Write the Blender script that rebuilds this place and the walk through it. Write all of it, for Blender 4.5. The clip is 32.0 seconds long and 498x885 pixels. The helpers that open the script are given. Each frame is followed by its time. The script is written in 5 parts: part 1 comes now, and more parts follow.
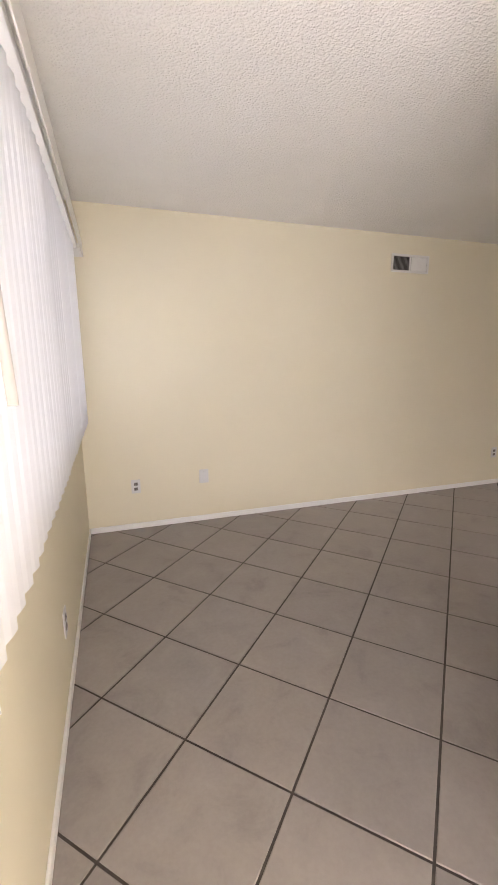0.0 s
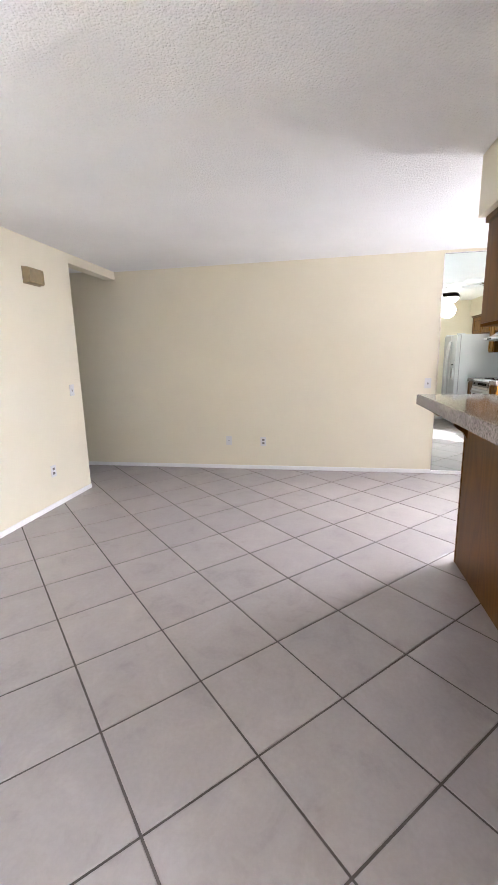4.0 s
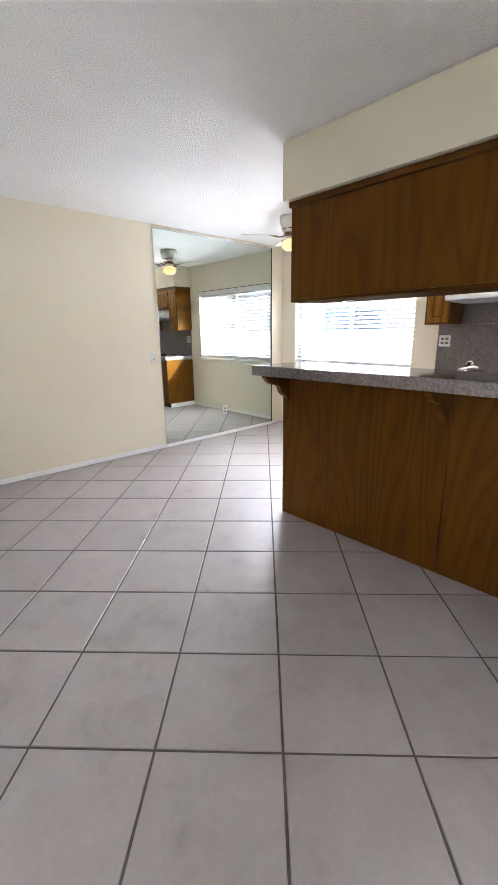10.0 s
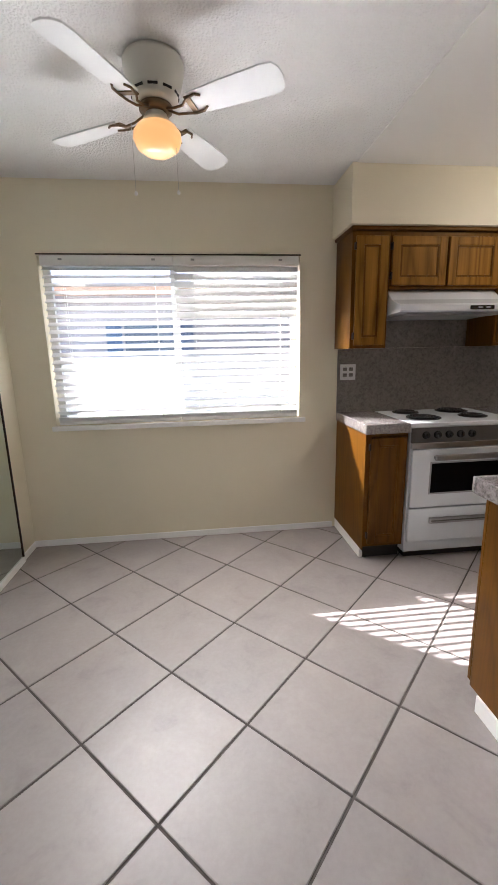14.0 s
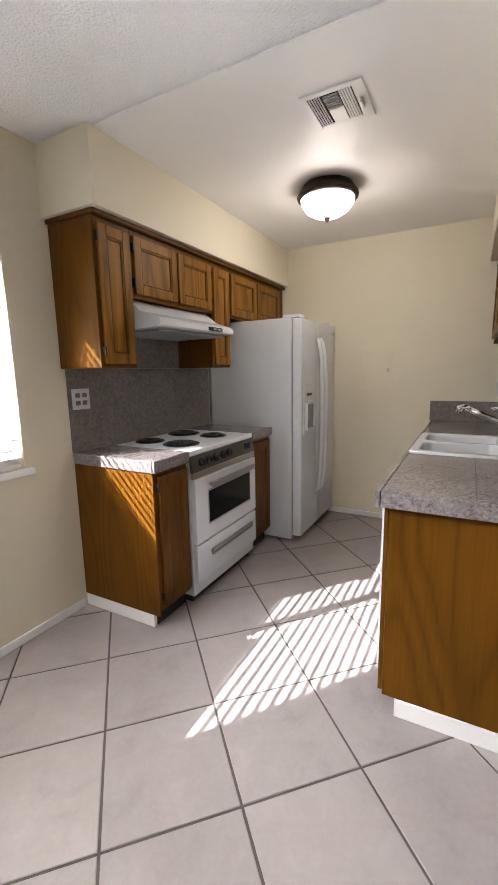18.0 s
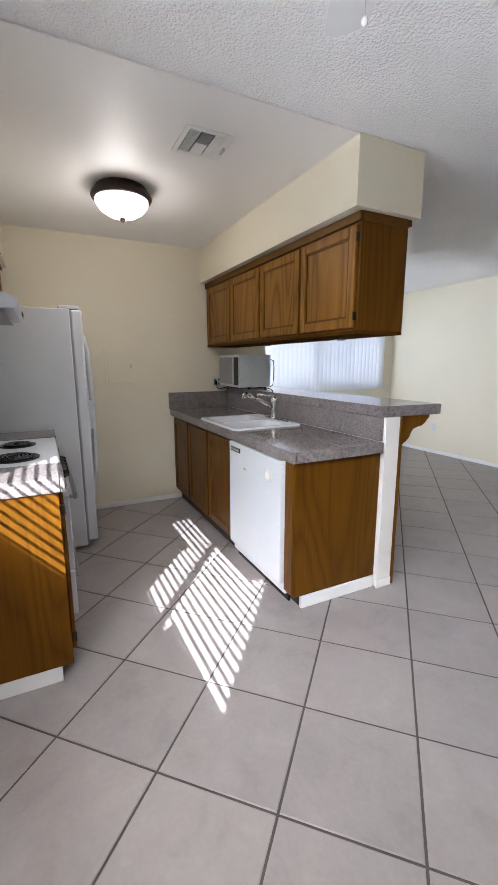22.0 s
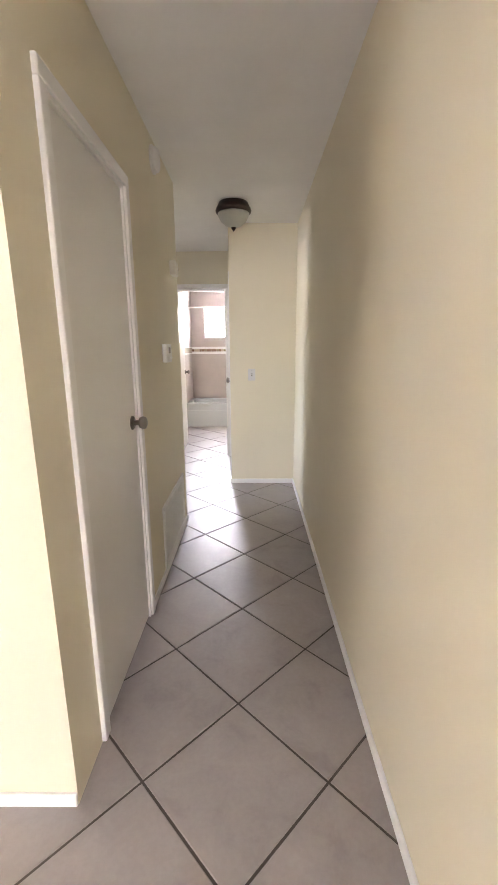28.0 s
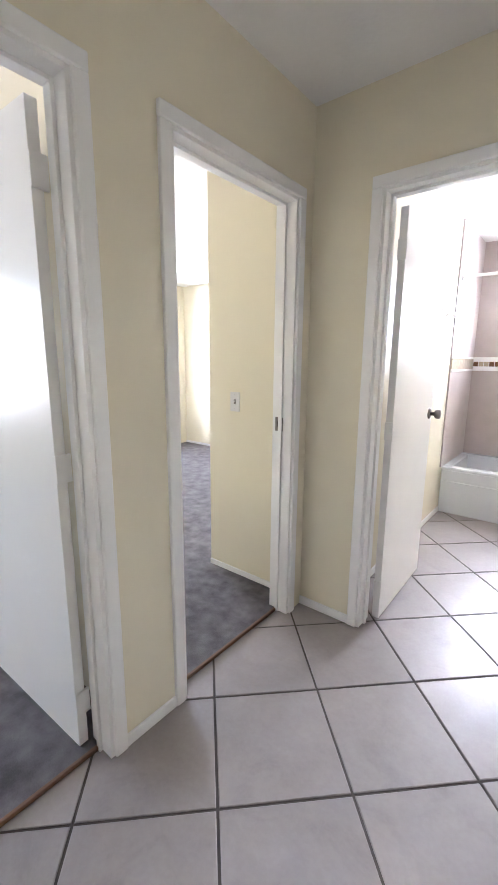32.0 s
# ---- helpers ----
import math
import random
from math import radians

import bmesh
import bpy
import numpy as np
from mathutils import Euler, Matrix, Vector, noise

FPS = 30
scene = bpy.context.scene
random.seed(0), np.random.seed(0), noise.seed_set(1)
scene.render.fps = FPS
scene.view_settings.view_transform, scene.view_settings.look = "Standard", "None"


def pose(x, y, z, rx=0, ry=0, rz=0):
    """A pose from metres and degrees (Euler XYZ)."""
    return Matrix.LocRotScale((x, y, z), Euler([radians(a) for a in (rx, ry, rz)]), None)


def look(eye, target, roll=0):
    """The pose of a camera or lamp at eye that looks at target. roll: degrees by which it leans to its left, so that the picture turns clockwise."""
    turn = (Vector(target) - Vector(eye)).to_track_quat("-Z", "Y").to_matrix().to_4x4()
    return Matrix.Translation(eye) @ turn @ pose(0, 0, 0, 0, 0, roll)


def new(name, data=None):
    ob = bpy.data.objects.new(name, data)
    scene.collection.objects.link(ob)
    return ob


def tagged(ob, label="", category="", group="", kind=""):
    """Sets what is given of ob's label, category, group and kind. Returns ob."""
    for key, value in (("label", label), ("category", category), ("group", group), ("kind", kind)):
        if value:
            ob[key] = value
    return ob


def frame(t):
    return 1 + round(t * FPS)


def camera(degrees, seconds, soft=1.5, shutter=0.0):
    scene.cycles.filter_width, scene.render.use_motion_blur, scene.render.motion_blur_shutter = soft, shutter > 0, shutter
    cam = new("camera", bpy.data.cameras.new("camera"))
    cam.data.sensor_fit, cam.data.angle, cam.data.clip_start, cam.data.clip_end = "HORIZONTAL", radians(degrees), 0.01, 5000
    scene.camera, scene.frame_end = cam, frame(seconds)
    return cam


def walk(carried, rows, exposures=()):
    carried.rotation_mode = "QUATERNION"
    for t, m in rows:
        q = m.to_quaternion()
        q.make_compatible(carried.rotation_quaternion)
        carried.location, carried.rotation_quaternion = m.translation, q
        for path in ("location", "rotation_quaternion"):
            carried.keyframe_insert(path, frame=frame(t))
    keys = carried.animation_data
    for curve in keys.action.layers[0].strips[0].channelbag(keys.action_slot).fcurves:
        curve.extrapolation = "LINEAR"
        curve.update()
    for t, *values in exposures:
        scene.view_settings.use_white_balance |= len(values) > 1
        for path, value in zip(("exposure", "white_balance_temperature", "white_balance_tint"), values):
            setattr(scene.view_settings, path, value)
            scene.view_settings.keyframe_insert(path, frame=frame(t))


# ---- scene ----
cam = camera(62.5, 32.0)
EXPOSURES = [(0,2.9,6900,21),(1,2.82,6900,22),(2,3.6,5900,17),(3,4.15,5700,19),(6,4.42,5600,16),(7.5,4.42,5400,15),(9,4.12,5450,15),(11,3.75,5800,15),(13,2.9,5900,14),(15,3.05,6100,16),(19,3.2,5900,15),(21.5,2.95,5700,14),(23,2.95,5500,14),(24,3.4,5650,15),(25,4.12,5600,17),(26.5,4.4,5700,17),(28.5,5.3,6500,22),(30,5.55,6150,21),(31,5.2,5800,23),(32,5.15,5850,21)]
PATH = [
    (0, (-1.687, -1.598, 1.414), (-1.078, 0.262, 0.999), -0.2),
    (0.5, (-1.67, -1.509, 1.383), (-1.353, 0.421, 0.966), -0.9),
    (1, (-1.591, -1.451, 1.378), (-1.255, 0.471, 0.939), 0.7),
    (1.5, (-1.519, -1.329, 1.394), (-0.812, 0.496, 0.979), -1.1),
    (2, (-1.441, -1.193, 1.387), (-0.325, 0.416, 0.979), -2.9),
    (2.5, (-1.311, -1.051, 1.393), (0.114, 0.295, 0.996), -1.9),
    (3, (-1.213, -0.953, 1.388), (0.476, 0.044, 0.993), -1.49),
    (3.5, (-1.22, -0.88, 1.374), (0.633, -0.238, 0.981), -1.8),
    (5.5, (-0.789, -0.506, 1.405), (1.088, -1.072, 1.008), -0.06),
    (6, (-0.671, -0.292, 1.392), (0.995, -1.317, 0.975), -1.30),
    (6.5, (-0.684, -0.073, 1.368), (0.77, -1.365, 0.899), -0.22),
    (7, (-0.801, 0.234, 1.376), (0.452, -1.278, 0.996), 0.20),
    (7.5, (-0.885, 0.518, 1.376), (0.227, -1.082, 0.924), -2.09),
    (8, (-1.014, 0.728, 1.365), (0.126, -0.839, 0.866), -1.05),
    (8.5, (-1.086, 0.842, 1.372), (0.115, -0.667, 0.841), -1.63),
    (9, (-1.014, 0.821, 1.364), (0.308, -0.584, 0.836), -1.06),
    (9.5, (-0.756, 0.678, 1.359), (0.627, -0.67, 0.839), -0.86),
    (10, (-0.393, 0.478, 1.348), (1.021, -0.836, 0.826), -0.84),
    (10.5, (0.048, 0.259, 1.358), (1.489, -1.044, 0.879), 0.98),
    (11, (0.5, 0.045, 1.367), (1.827, -1.354, 0.835), -0.52),
    (11.5, (0.966, -0.166, 1.362), (2.279, -1.585, 0.849), -0.80),
    (12, (1.377, -0.37, 1.357), (2.487, -1.951, 0.839), -2.51),
    (12.5, (1.742, -0.59, 1.351), (2.655, -2.302, 0.862), -2.00),
    (13, (2.046, -0.795, 1.351), (2.616, -2.652, 0.875), -2.38),
    (13.5, (2.318, -0.987, 1.352), (2.519, -2.921, 0.883), -2.44),
    (14, (2.548, -1.144, 1.38), (2.33, -3.085, 0.951), -1.21),
    (14.5, (2.797, -1.231, 1.37), (1.946, -2.982, 0.912), -2.26),
    (15, (3.022, -1.189, 1.363), (1.819, -2.713, 0.884), -1.37),
    (15.5, (3.185, -1.191, 1.406), (1.811, -2.586, 1.002), -0.51),
    (17.5, (3.139, -1.874, 1.348), (1.525, -3.002, 1.0), 0.31),
    (18, (3.064, -2.184, 1.362), (1.33, -3.12, 1.018), -1.02),
    (18.5, (2.94, -2.477, 1.357), (1.086, -3.153, 1.027), -1.07),
    (19, (2.87, -2.753, 1.341), (0.911, -2.96, 0.997), -0.57),
    (19.5, (2.915, -3.004, 1.368), (0.972, -2.796, 0.943), -1.55),
    (20, (3.029, -3.231, 1.375), (1.129, -2.792, 0.928), -1.22),
    (20.5, (3.115, -3.451, 1.383), (1.26, -2.826, 0.975), -1.05),
    (21, (3.224, -3.556, 1.374), (1.395, -2.847, 0.984), -0.30),
    (21.5, (3.33, -3.607, 1.382), (1.522, -2.848, 0.992), 0.37),
    (22, (3.318, -3.58, 1.382), (1.561, -2.705, 0.999), -0.09),
    (22.5, (3.238, -3.479, 1.378), (1.651, -2.322, 0.999), -0.81),
    (23, (3.192, -3.342, 1.377), (1.851, -1.912, 0.981), -0.78),
    (23.5, (3.151, -3.093, 1.39), (2.029, -1.484, 1.004), 0.07),
    (24, (3.15, -2.806, 1.365), (2.329, -1.029, 0.953), -1.00),
    (24.5, (3.136, -2.445, 1.359), (2.652, -0.552, 0.932), -1.86),
    (25, (3.16, -2.039, 1.355), (2.918, -0.103, 0.914), -0.81),
    (25.5, (3.188, -1.597, 1.335), (3.112, 0.346, 0.868), -1.17),
    (26, (3.232, -1.116, 1.327), (3.22, 0.829, 0.861), -1.25),
    (26.5, (3.279, -0.627, 1.327), (3.306, 1.318, 0.864), -0.65),
    (28.5, (3.42, 1.255, 1.387), (3.392, 3.208, 0.958), -0.3),
    (29, (3.403, 1.751, 1.362), (3.385, 3.709, 0.957), -0.31),
    (29.5, (3.41, 2.182, 1.366), (3.324, 4.136, 0.947), -0.1),
    (30, (3.406, 2.623, 1.369), (3.282, 4.567, 0.914), 0.45),
    (30.5, (3.381, 3.047, 1.362), (3.188, 4.995, 0.953), -0.89),
    (31, (3.353, 3.449, 1.369), (2.857, 5.347, 0.975), 0.21),
    (31.5, (3.27, 3.825, 1.357), (2.449, 5.604, 0.957), -0.19),
    (32, (3.141, 4.127, 1.35), (1.909, 5.653, 0.963), 0.43),
]
walk(cam, [(t, look(eye, target, roll)) for t, eye, target, roll in PATH], EXPOSURES)

# ---- world and light ----
SUN = Vector((1.25, -1.0, 1.08)).normalized()
world = bpy.data.worlds.new("sky")
world.use_nodes = True
scene.world = world
wn = world.node_tree
sky = wn.nodes.new("ShaderNodeTexSky")
sky.sky_type = "NISHITA"
sky.sun_disc = False
sky.sun_elevation = math.asin(SUN.z)
sky.sun_rotation = math.atan2(SUN.x, SUN.y)
wn.links.new(sky.outputs[0], wn.nodes["Background"].inputs[0])
wn.nodes["Background"].inputs[1].default_value = 0.075
sun = new("sun", bpy.data.lights.new("sun", "SUN"))
sun.data.energy, sun.data.angle, sun.data.color = 4.5, radians(0.3), (1.0, 0.95, 0.87)
sun.matrix_world = look((0, 0, 20), Vector((0, 0, 20)) - SUN)


def window_lamp(name, eye, target, width, height, watts, col=(0.93, 0.96, 1.0), spread=180):
    lamp = new(name, bpy.data.lights.new(name, "AREA"))
    lamp.data.shape, lamp.data.size, lamp.data.size_y = "RECTANGLE", width, height
    lamp.data.energy, lamp.data.color = watts, col
    lamp.data.spread = radians(spread)
    lamp.matrix_world = look(eye, target)
    return lamp


window_lamp("west_window_daylight", (-2.32, 0.2, 1.45), (0, 0.2, 1.5), 2.8, 1.3, 8, (0.86, 0.93, 1.0), 108)
window_lamp("entry_daylight", (-1.72, -2.75, 1.0), (0.6, -0.5, 2.2), 0.5, 1.7, 5)
# Unseen lamp added low in the doorway to lift the living room ceiling.
window_lamp("entry_floor_fill", (-1.5, -2.66, 0.12), (-0.2, -0.9, 2.3), 0.8, 0.4, 6.5, (1.0, 0.98, 0.95))
window_lamp("south_window_daylight", (2.7, -5.4, 2.6), (2.7, -3.5, 1.2), 2.6, 1.2, 3, (0.84, 0.92, 1.0))
# Added strip on the sill: lifts the ceiling and throws the fan's shadow.
window_lamp("south_window_sill_fill", (2.7, -4.10, 0.955), (2.7, -1.0, 2.9), 1.6, 0.05, 0.75, (1.0, 0.97, 0.93), 72)
# Added strip at the headrail, inside the room, to brighten the dining floor.
window_lamp("south_window_head_fill", (2.7, -4.095, 1.975), (2.1, -3.2, 0.4), 1.66, 0.035, 2.8, (1.0, 0.93, 0.82), 96)
# Second added headrail strip, aimed north to fill the living room.
window_lamp("south_window_north_fill", (2.7, -4.116, 1.972), (1.7, -0.9, 0.45), 1.66, 0.03, 2.1, (1.0, 0.97, 0.94), 64)
window_lamp("bath_window_daylight", (2.68, 9.2, 1.85), (2.68, 7, 1.6), 0.5, 0.6, 4.6)
window_lamp("bedroom_window_daylight", (-2.4, 7.4, 1.5), (0, 7.4, 1.4), 1.6, 1.2, 5.5)
window_lamp("small_bedroom_daylight", (-2.4, 3.4, 1.5), (0, 3.4, 1.4), 1.6, 1.2, 2.8)


# ---- materials ----
def material(name, rough=0.5, metal=0.0):
    mat = bpy.data.materials.new(name)
    mat.use_nodes = True
    b = mat.node_tree.nodes["Principled BSDF"]
    b.inputs["Roughness"].default_value, b.inputs["Metallic"].default_value = rough, metal
    return mat, mat.node_tree, b


def coords(nt, scale=(1, 1, 1)):
    tc, mp = nt.nodes.new("ShaderNodeTexCoord"), nt.nodes.new("ShaderNodeMapping")
    mp.inputs["Scale"].default_value = scale
    nt.links.new(tc.outputs["Object"], mp.inputs[0])
    return mp.outputs[0]


def noise_tex(nt, vec, scale, detail=3.0, distortion=0.0, rough=0.55):
    n = nt.nodes.new("ShaderNodeTexNoise")
    for key, v in (("Scale", scale), ("Detail", detail), ("Distortion", distortion), ("Roughness", rough)):
        n.inputs[key].default_value = v
    nt.links.new(vec, n.inputs["Vector"])
    return n.outputs["Fac"]


def ramp(nt, fac, stops):
    r = nt.nodes.new("ShaderNodeValToRGB")
    while len(r.color_ramp.elements) < len(stops):
        r.color_ramp.elements.new(0.5)
    for e, (pos, col) in zip(r.color_ramp.elements, stops):
        e.position, e.color = pos, (*col, 1)
    nt.links.new(fac, r.inputs[0])
    return r.outputs[0]


def mix(nt, a, b, fac, mode="MIX"):
    m = nt.nodes.new("ShaderNodeMix")
    m.data_type, m.blend_type = "RGBA", mode
    for sock, v in ((m.inputs[0], fac), (m.inputs[6], a), (m.inputs[7], b)):
        if isinstance(v, (int, float)):
            sock.default_value = v
        elif isinstance(v, tuple):
            sock.default_value = (*v, 1)
        else:
            nt.links.new(v, sock)
    return m.outputs[2]


def bump(nt, b, fac, strength, distance=0.002):
    n = nt.nodes.new("ShaderNodeBump")
    n.inputs["Strength"].default_value, n.inputs["Distance"].default_value = strength, distance
    nt.links.new(fac, n.inputs["Height"])
    nt.links.new(n.outputs[0], b.inputs["Normal"])


def plain(name, col, rough=0.5, metal=0.0, var=0.06, scale=3.0, grain=60.0, relief=0.05, rvar=0.0):
    """A surface of one colour with soft stains, fine grain and slight relief."""
    mat, nt, b = material(name, rough, metal)
    v = coords(nt)
    big, fine = noise_tex(nt, v, scale, 4), noise_tex(nt, v, grain, 2)
    lo, hi = tuple(c * (1 - var) for c in col), tuple(min(1, c * (1 + var)) for c in col)
    c = ramp(nt, big, [(0.3, lo), (0.7, hi)])
    nt.links.new(mix(nt, c, mix(nt, lo, hi, fine), 0.25), b.inputs["Base Color"])
    if relief:
        bump(nt, b, fine, relief)
    if rvar:
        r = nt.nodes.new("ShaderNodeMapRange")
        r.inputs[3].default_value, r.inputs[4].default_value = rough - rvar, rough + rvar
        nt.links.new(big, r.inputs[0])
        nt.links.new(r.outputs[0], b.inputs["Roughness"])
    return mat


def oak(name, dark, light, along=2, rough=0.42, gloss=0.0, figure=0.6, shine=0.25):
    """Stained oak: cathedral figure stretched along one axis, with fine pores."""
    mat, nt, b = material(name, rough)
    s = [3.2, 3.2, 3.2]
    s[along] = 0.45
    f = [95.0, 95.0, 95.0]
    f[along] = 2.5
    big = noise_tex(nt, coords(nt, s), 1.05, 1.5, 0.5, 0.4)
    w = nt.nodes.new("ShaderNodeMath")
    w.operation = "MULTIPLY"
    w.inputs[1].default_value = 13.0
    nt.links.new(big, w.inputs[0])
    fr = nt.nodes.new("ShaderNodeMath")
    fr.operation = "PINGPONG"
    fr.inputs[1].default_value = 0.5
    nt.links.new(w.outputs[0], fr.inputs[0])
    pores = noise_tex(nt, coords(nt, f), 1.0, 3, 0.2)
    cloud = noise_tex(nt, coords(nt), 1.3, 3)
    mid = tuple((a + c) / 2 for a, c in zip(dark, light))
    base = mix(nt, ramp(nt, cloud, [(0.3, mid), (0.7, light)]), ramp(nt, fr.outputs[0], [(0.0, dark), (0.16, mid), (0.5, light)]), figure)
    nt.links.new(mix(nt, base, ramp(nt, pores, [(0.35, tuple(c * 0.55 for c in dark)), (0.55, light)]), 0.15), b.inputs["Base Color"])
    b.inputs["Coat Weight"].default_value = gloss
    b.inputs["Specular IOR Level"].default_value = shine
    b.inputs["Specular Tint"].default_value = (1.0, 0.72, 0.4, 1)
    b.inputs["Coat Roughness"].default_value = 0.25
    bump(nt, b, pores, 0.12, 0.001)
    return mat


def speckle(name, dark, light, rough=0.2, scale=140.0):
    """Grey mottled stone-look laminate."""
    mat, nt, b = material(name, rough)
    v = coords(nt)
    a, c, d = noise_tex(nt, v, scale, 4, 0.5, 0.7), noise_tex(nt, v, 22, 4, 1.2), noise_tex(nt, v, 3, 2)
    mid = tuple((x + y) / 2 for x, y in zip(dark, light))
    base = mix(nt, ramp(nt, c, [(0.35, dark), (0.65, mid)]), ramp(nt, a, [(0.36, tuple(x * 0.55 for x in dark)), (0.5, mid), (0.66, light)]), 0.6)
    nt.links.new(mix(nt, base, ramp(nt, d, [(0.3, dark), (0.7, light)]), 0.15), b.inputs["Base Color"])
    bump(nt, b, a, 0.012, 0.0006)
    return mat


def popcorn(name, col):
    mat, nt, b = material(name, 0.9)
    v = coords(nt)
    vo = nt.nodes.new("ShaderNodeTexVoronoi")
    vo.feature, vo.inputs["Scale"].default_value = "SMOOTH_F1", 92.0
    vo.inputs["Smoothness"].default_value = 0.5
    wob = mix(nt, v, noise_vec(nt, v, 40), 0.02, "ADD")
    nt.links.new(wob, vo.inputs["Vector"])
    n = noise_tex(nt, v, 66, 4, 0.0, 0.72)
    sub = nt.nodes.new("ShaderNodeMath")
    sub.operation = "SUBTRACT"
    nt.links.new(n, sub.inputs[0])
    nt.links.new(vo.outputs["Distance"], sub.inputs[1])
    stain = noise_tex(nt, v, 1.2, 3)
    lo = tuple(c * 0.94 for c in col)
    nt.links.new(ramp(nt, stain, [(0.3, lo), (0.7, col)]), b.inputs["Base Color"])
    bump(nt, b, sub.outputs[0], 0.7, 0.006)
    return mat


def noise_vec(nt, vec, scale):
    n = nt.nodes.new("ShaderNodeTexNoise")
    n.inputs["Scale"].default_value = scale
    nt.links.new(vec, n.inputs["Vector"])
    return n.outputs["Color"]


def floor_tile(name):
    mat, nt, b = material(name, 0.32)
    v = coords(nt)
    info = nt.nodes.new("ShaderNodeObjectInfo")
    off = nt.nodes.new("ShaderNodeVectorMath")
    off.operation = "SCALE"
    comb = nt.nodes.new("ShaderNodeCombineXYZ")
    for i in range(3):
        nt.links.new(info.outputs["Random"], comb.inputs[i])
    nt.links.new(comb.outputs[0], off.inputs[0])
    off.inputs["Scale"].default_value = 37.0
    add = nt.nodes.new("ShaderNodeVectorMath")
    nt.links.new(v, add.inputs[0])
    nt.links.new(off.outputs[0], add.inputs[1])
    clouds, fine = noise_tex(nt, add.outputs[0], 5.0, 6, 0.5, 0.62), noise_tex(nt, add.outputs[0], 55, 3)
    base = ramp(nt, clouds, [(0.30, (0.271, 0.244, 0.237)), (0.44, (0.328, 0.297, 0.286)), (0.56, (0.344, 0.312, 0.301)), (0.72, (0.385, 0.348, 0.337))])
    tone = ramp(nt, info.outputs["Random"], [(0.0, (0.93, 0.93, 0.93)), (1.0, (1.03, 1.02, 1.0))])
    nt.links.new(mix(nt, mix(nt, base, tone, 1.0, "MULTIPLY"), ramp(nt, fine, [(0.4, (0.298, 0.266, 0.256)), (0.6, (0.370, 0.334, 0.326))]), 0.18), b.inputs["Base Color"])
    r = nt.nodes.new("ShaderNodeMapRange")
    r.inputs[3].default_value, r.inputs[4].default_value = 0.32, 0.46
    nt.links.new(clouds, r.inputs[0])
    nt.links.new(r.outputs[0], b.inputs["Roughness"])
    bump(nt, b, noise_tex(nt, add.outputs[0], 9, 2), 0.03, 0.003)
    return mat


def glass(name, rough=0.0):
    mat, nt, b = material(name, rough)
    b.inputs["Transmission Weight"].default_value, b.inputs["IOR"].default_value = 1.0, 1.45
    return mat


def translucent(name, col, amount=0.5):
    mat, nt, b = material(name, 0.6)
    b.inputs["Base Color"].default_value = (*col, 1)
    t, m = nt.nodes.new("ShaderNodeBsdfTranslucent"), nt.nodes.new("ShaderNodeMixShader")
    t.inputs[0].default_value = (*col, 1)
    m.inputs[0].default_value = amount
    nt.links.new(b.outputs[0], m.inputs[1])
    nt.links.new(t.outputs[0], m.inputs[2])
    nt.links.new(m.outputs[0], nt.nodes["Material Output"].inputs[0])
    return mat


def lit(name, col, strength, base=(0.8, 0.78, 0.72)):
    mat, nt, b = material(name, 0.3)
    b.inputs["Base Color"].default_value = (*base, 1)
    b.inputs["Emission Color"].default_value, b.inputs["Emission Strength"].default_value = (*col, 1), strength
    return mat


PAINT = plain("cream_wall_paint", (0.79, 0.732, 0.575), 0.62, var=0.03, scale=1.2, grain=160, relief=0.08)
BATHPAINT = plain("bath_wall_paint", (0.80, 0.74, 0.58), 0.5, var=0.03)
POPCORN = popcorn("popcorn_ceiling_texture", (0.89, 0.885, 0.87))
SMOOTH = plain("smooth_white_ceiling", (0.86, 0.85, 0.825), 0.45, var=0.02, scale=1.0, grain=40, relief=0.05)
TRIM = plain("white_trim_paint", (0.88, 0.875, 0.86), 0.35, var=0.03, scale=4, grain=90, relief=0.04)
DOORPAINT = plain("white_door_paint", (0.82, 0.81, 0.78), 0.28, var=0.03, scale=2, grain=120, relief=0.04)
GROUT = plain("dark_grout", (0.085, 0.073, 0.066), 0.9, var=0.25, scale=6, grain=150, relief=0.2)
TILE = floor_tile("beige_ceramic_tile")
WOOD = oak("stained_oak_vertical", (0.059, 0.0205, 0.0018), (0.137, 0.053, 0.003), figure=0.6)
WOODH = oak("stained_oak_horizontal", (0.064, 0.025, 0.003), (0.12, 0.050, 0.006), along=0)
# Wall cabinet doors: the window's sheen is put into the lighter oak colour.
DOORWOOD_LIT = oak("oak_door_lit", (0.095, 0.036, 0.004), (0.29, 0.135, 0.022), figure=0.75)
# Same door oak, darkened in colour for the shade on the base cabinets.
DOORWOOD_SHADED = oak("oak_door_shaded", (0.050, 0.018, 0.002), (0.125, 0.048, 0.004), figure=0.7)
DULLWOOD = oak("dull_oak_underside", (0.050, 0.019, 0.002), (0.10, 0.042, 0.005), along=0, rough=0.8, shine=0.04)
GRANITE = speckle("grey_stone_laminate", (0.115, 0.098, 0.092), (0.37, 0.335, 0.325), 0.055, 85.0)
SPLASH = speckle("taupe_backsplash_tile", (0.13, 0.112, 0.10), (0.27, 0.24, 0.22), 0.35, 48)
WHITE = plain("white_enamel", (0.665, 0.69, 0.715), 0.22, var=0.015, scale=2, grain=200, relief=0.03)
WHITEPL = plain("white_plastic", (0.80, 0.79, 0.76), 0.4, var=0.02)
IVORY = plain("ivory_plastic", (0.74, 0.70, 0.60), 0.4, var=0.02)
GREYPL = plain("grey_plastic", (0.30, 0.30, 0.30), 0.45)
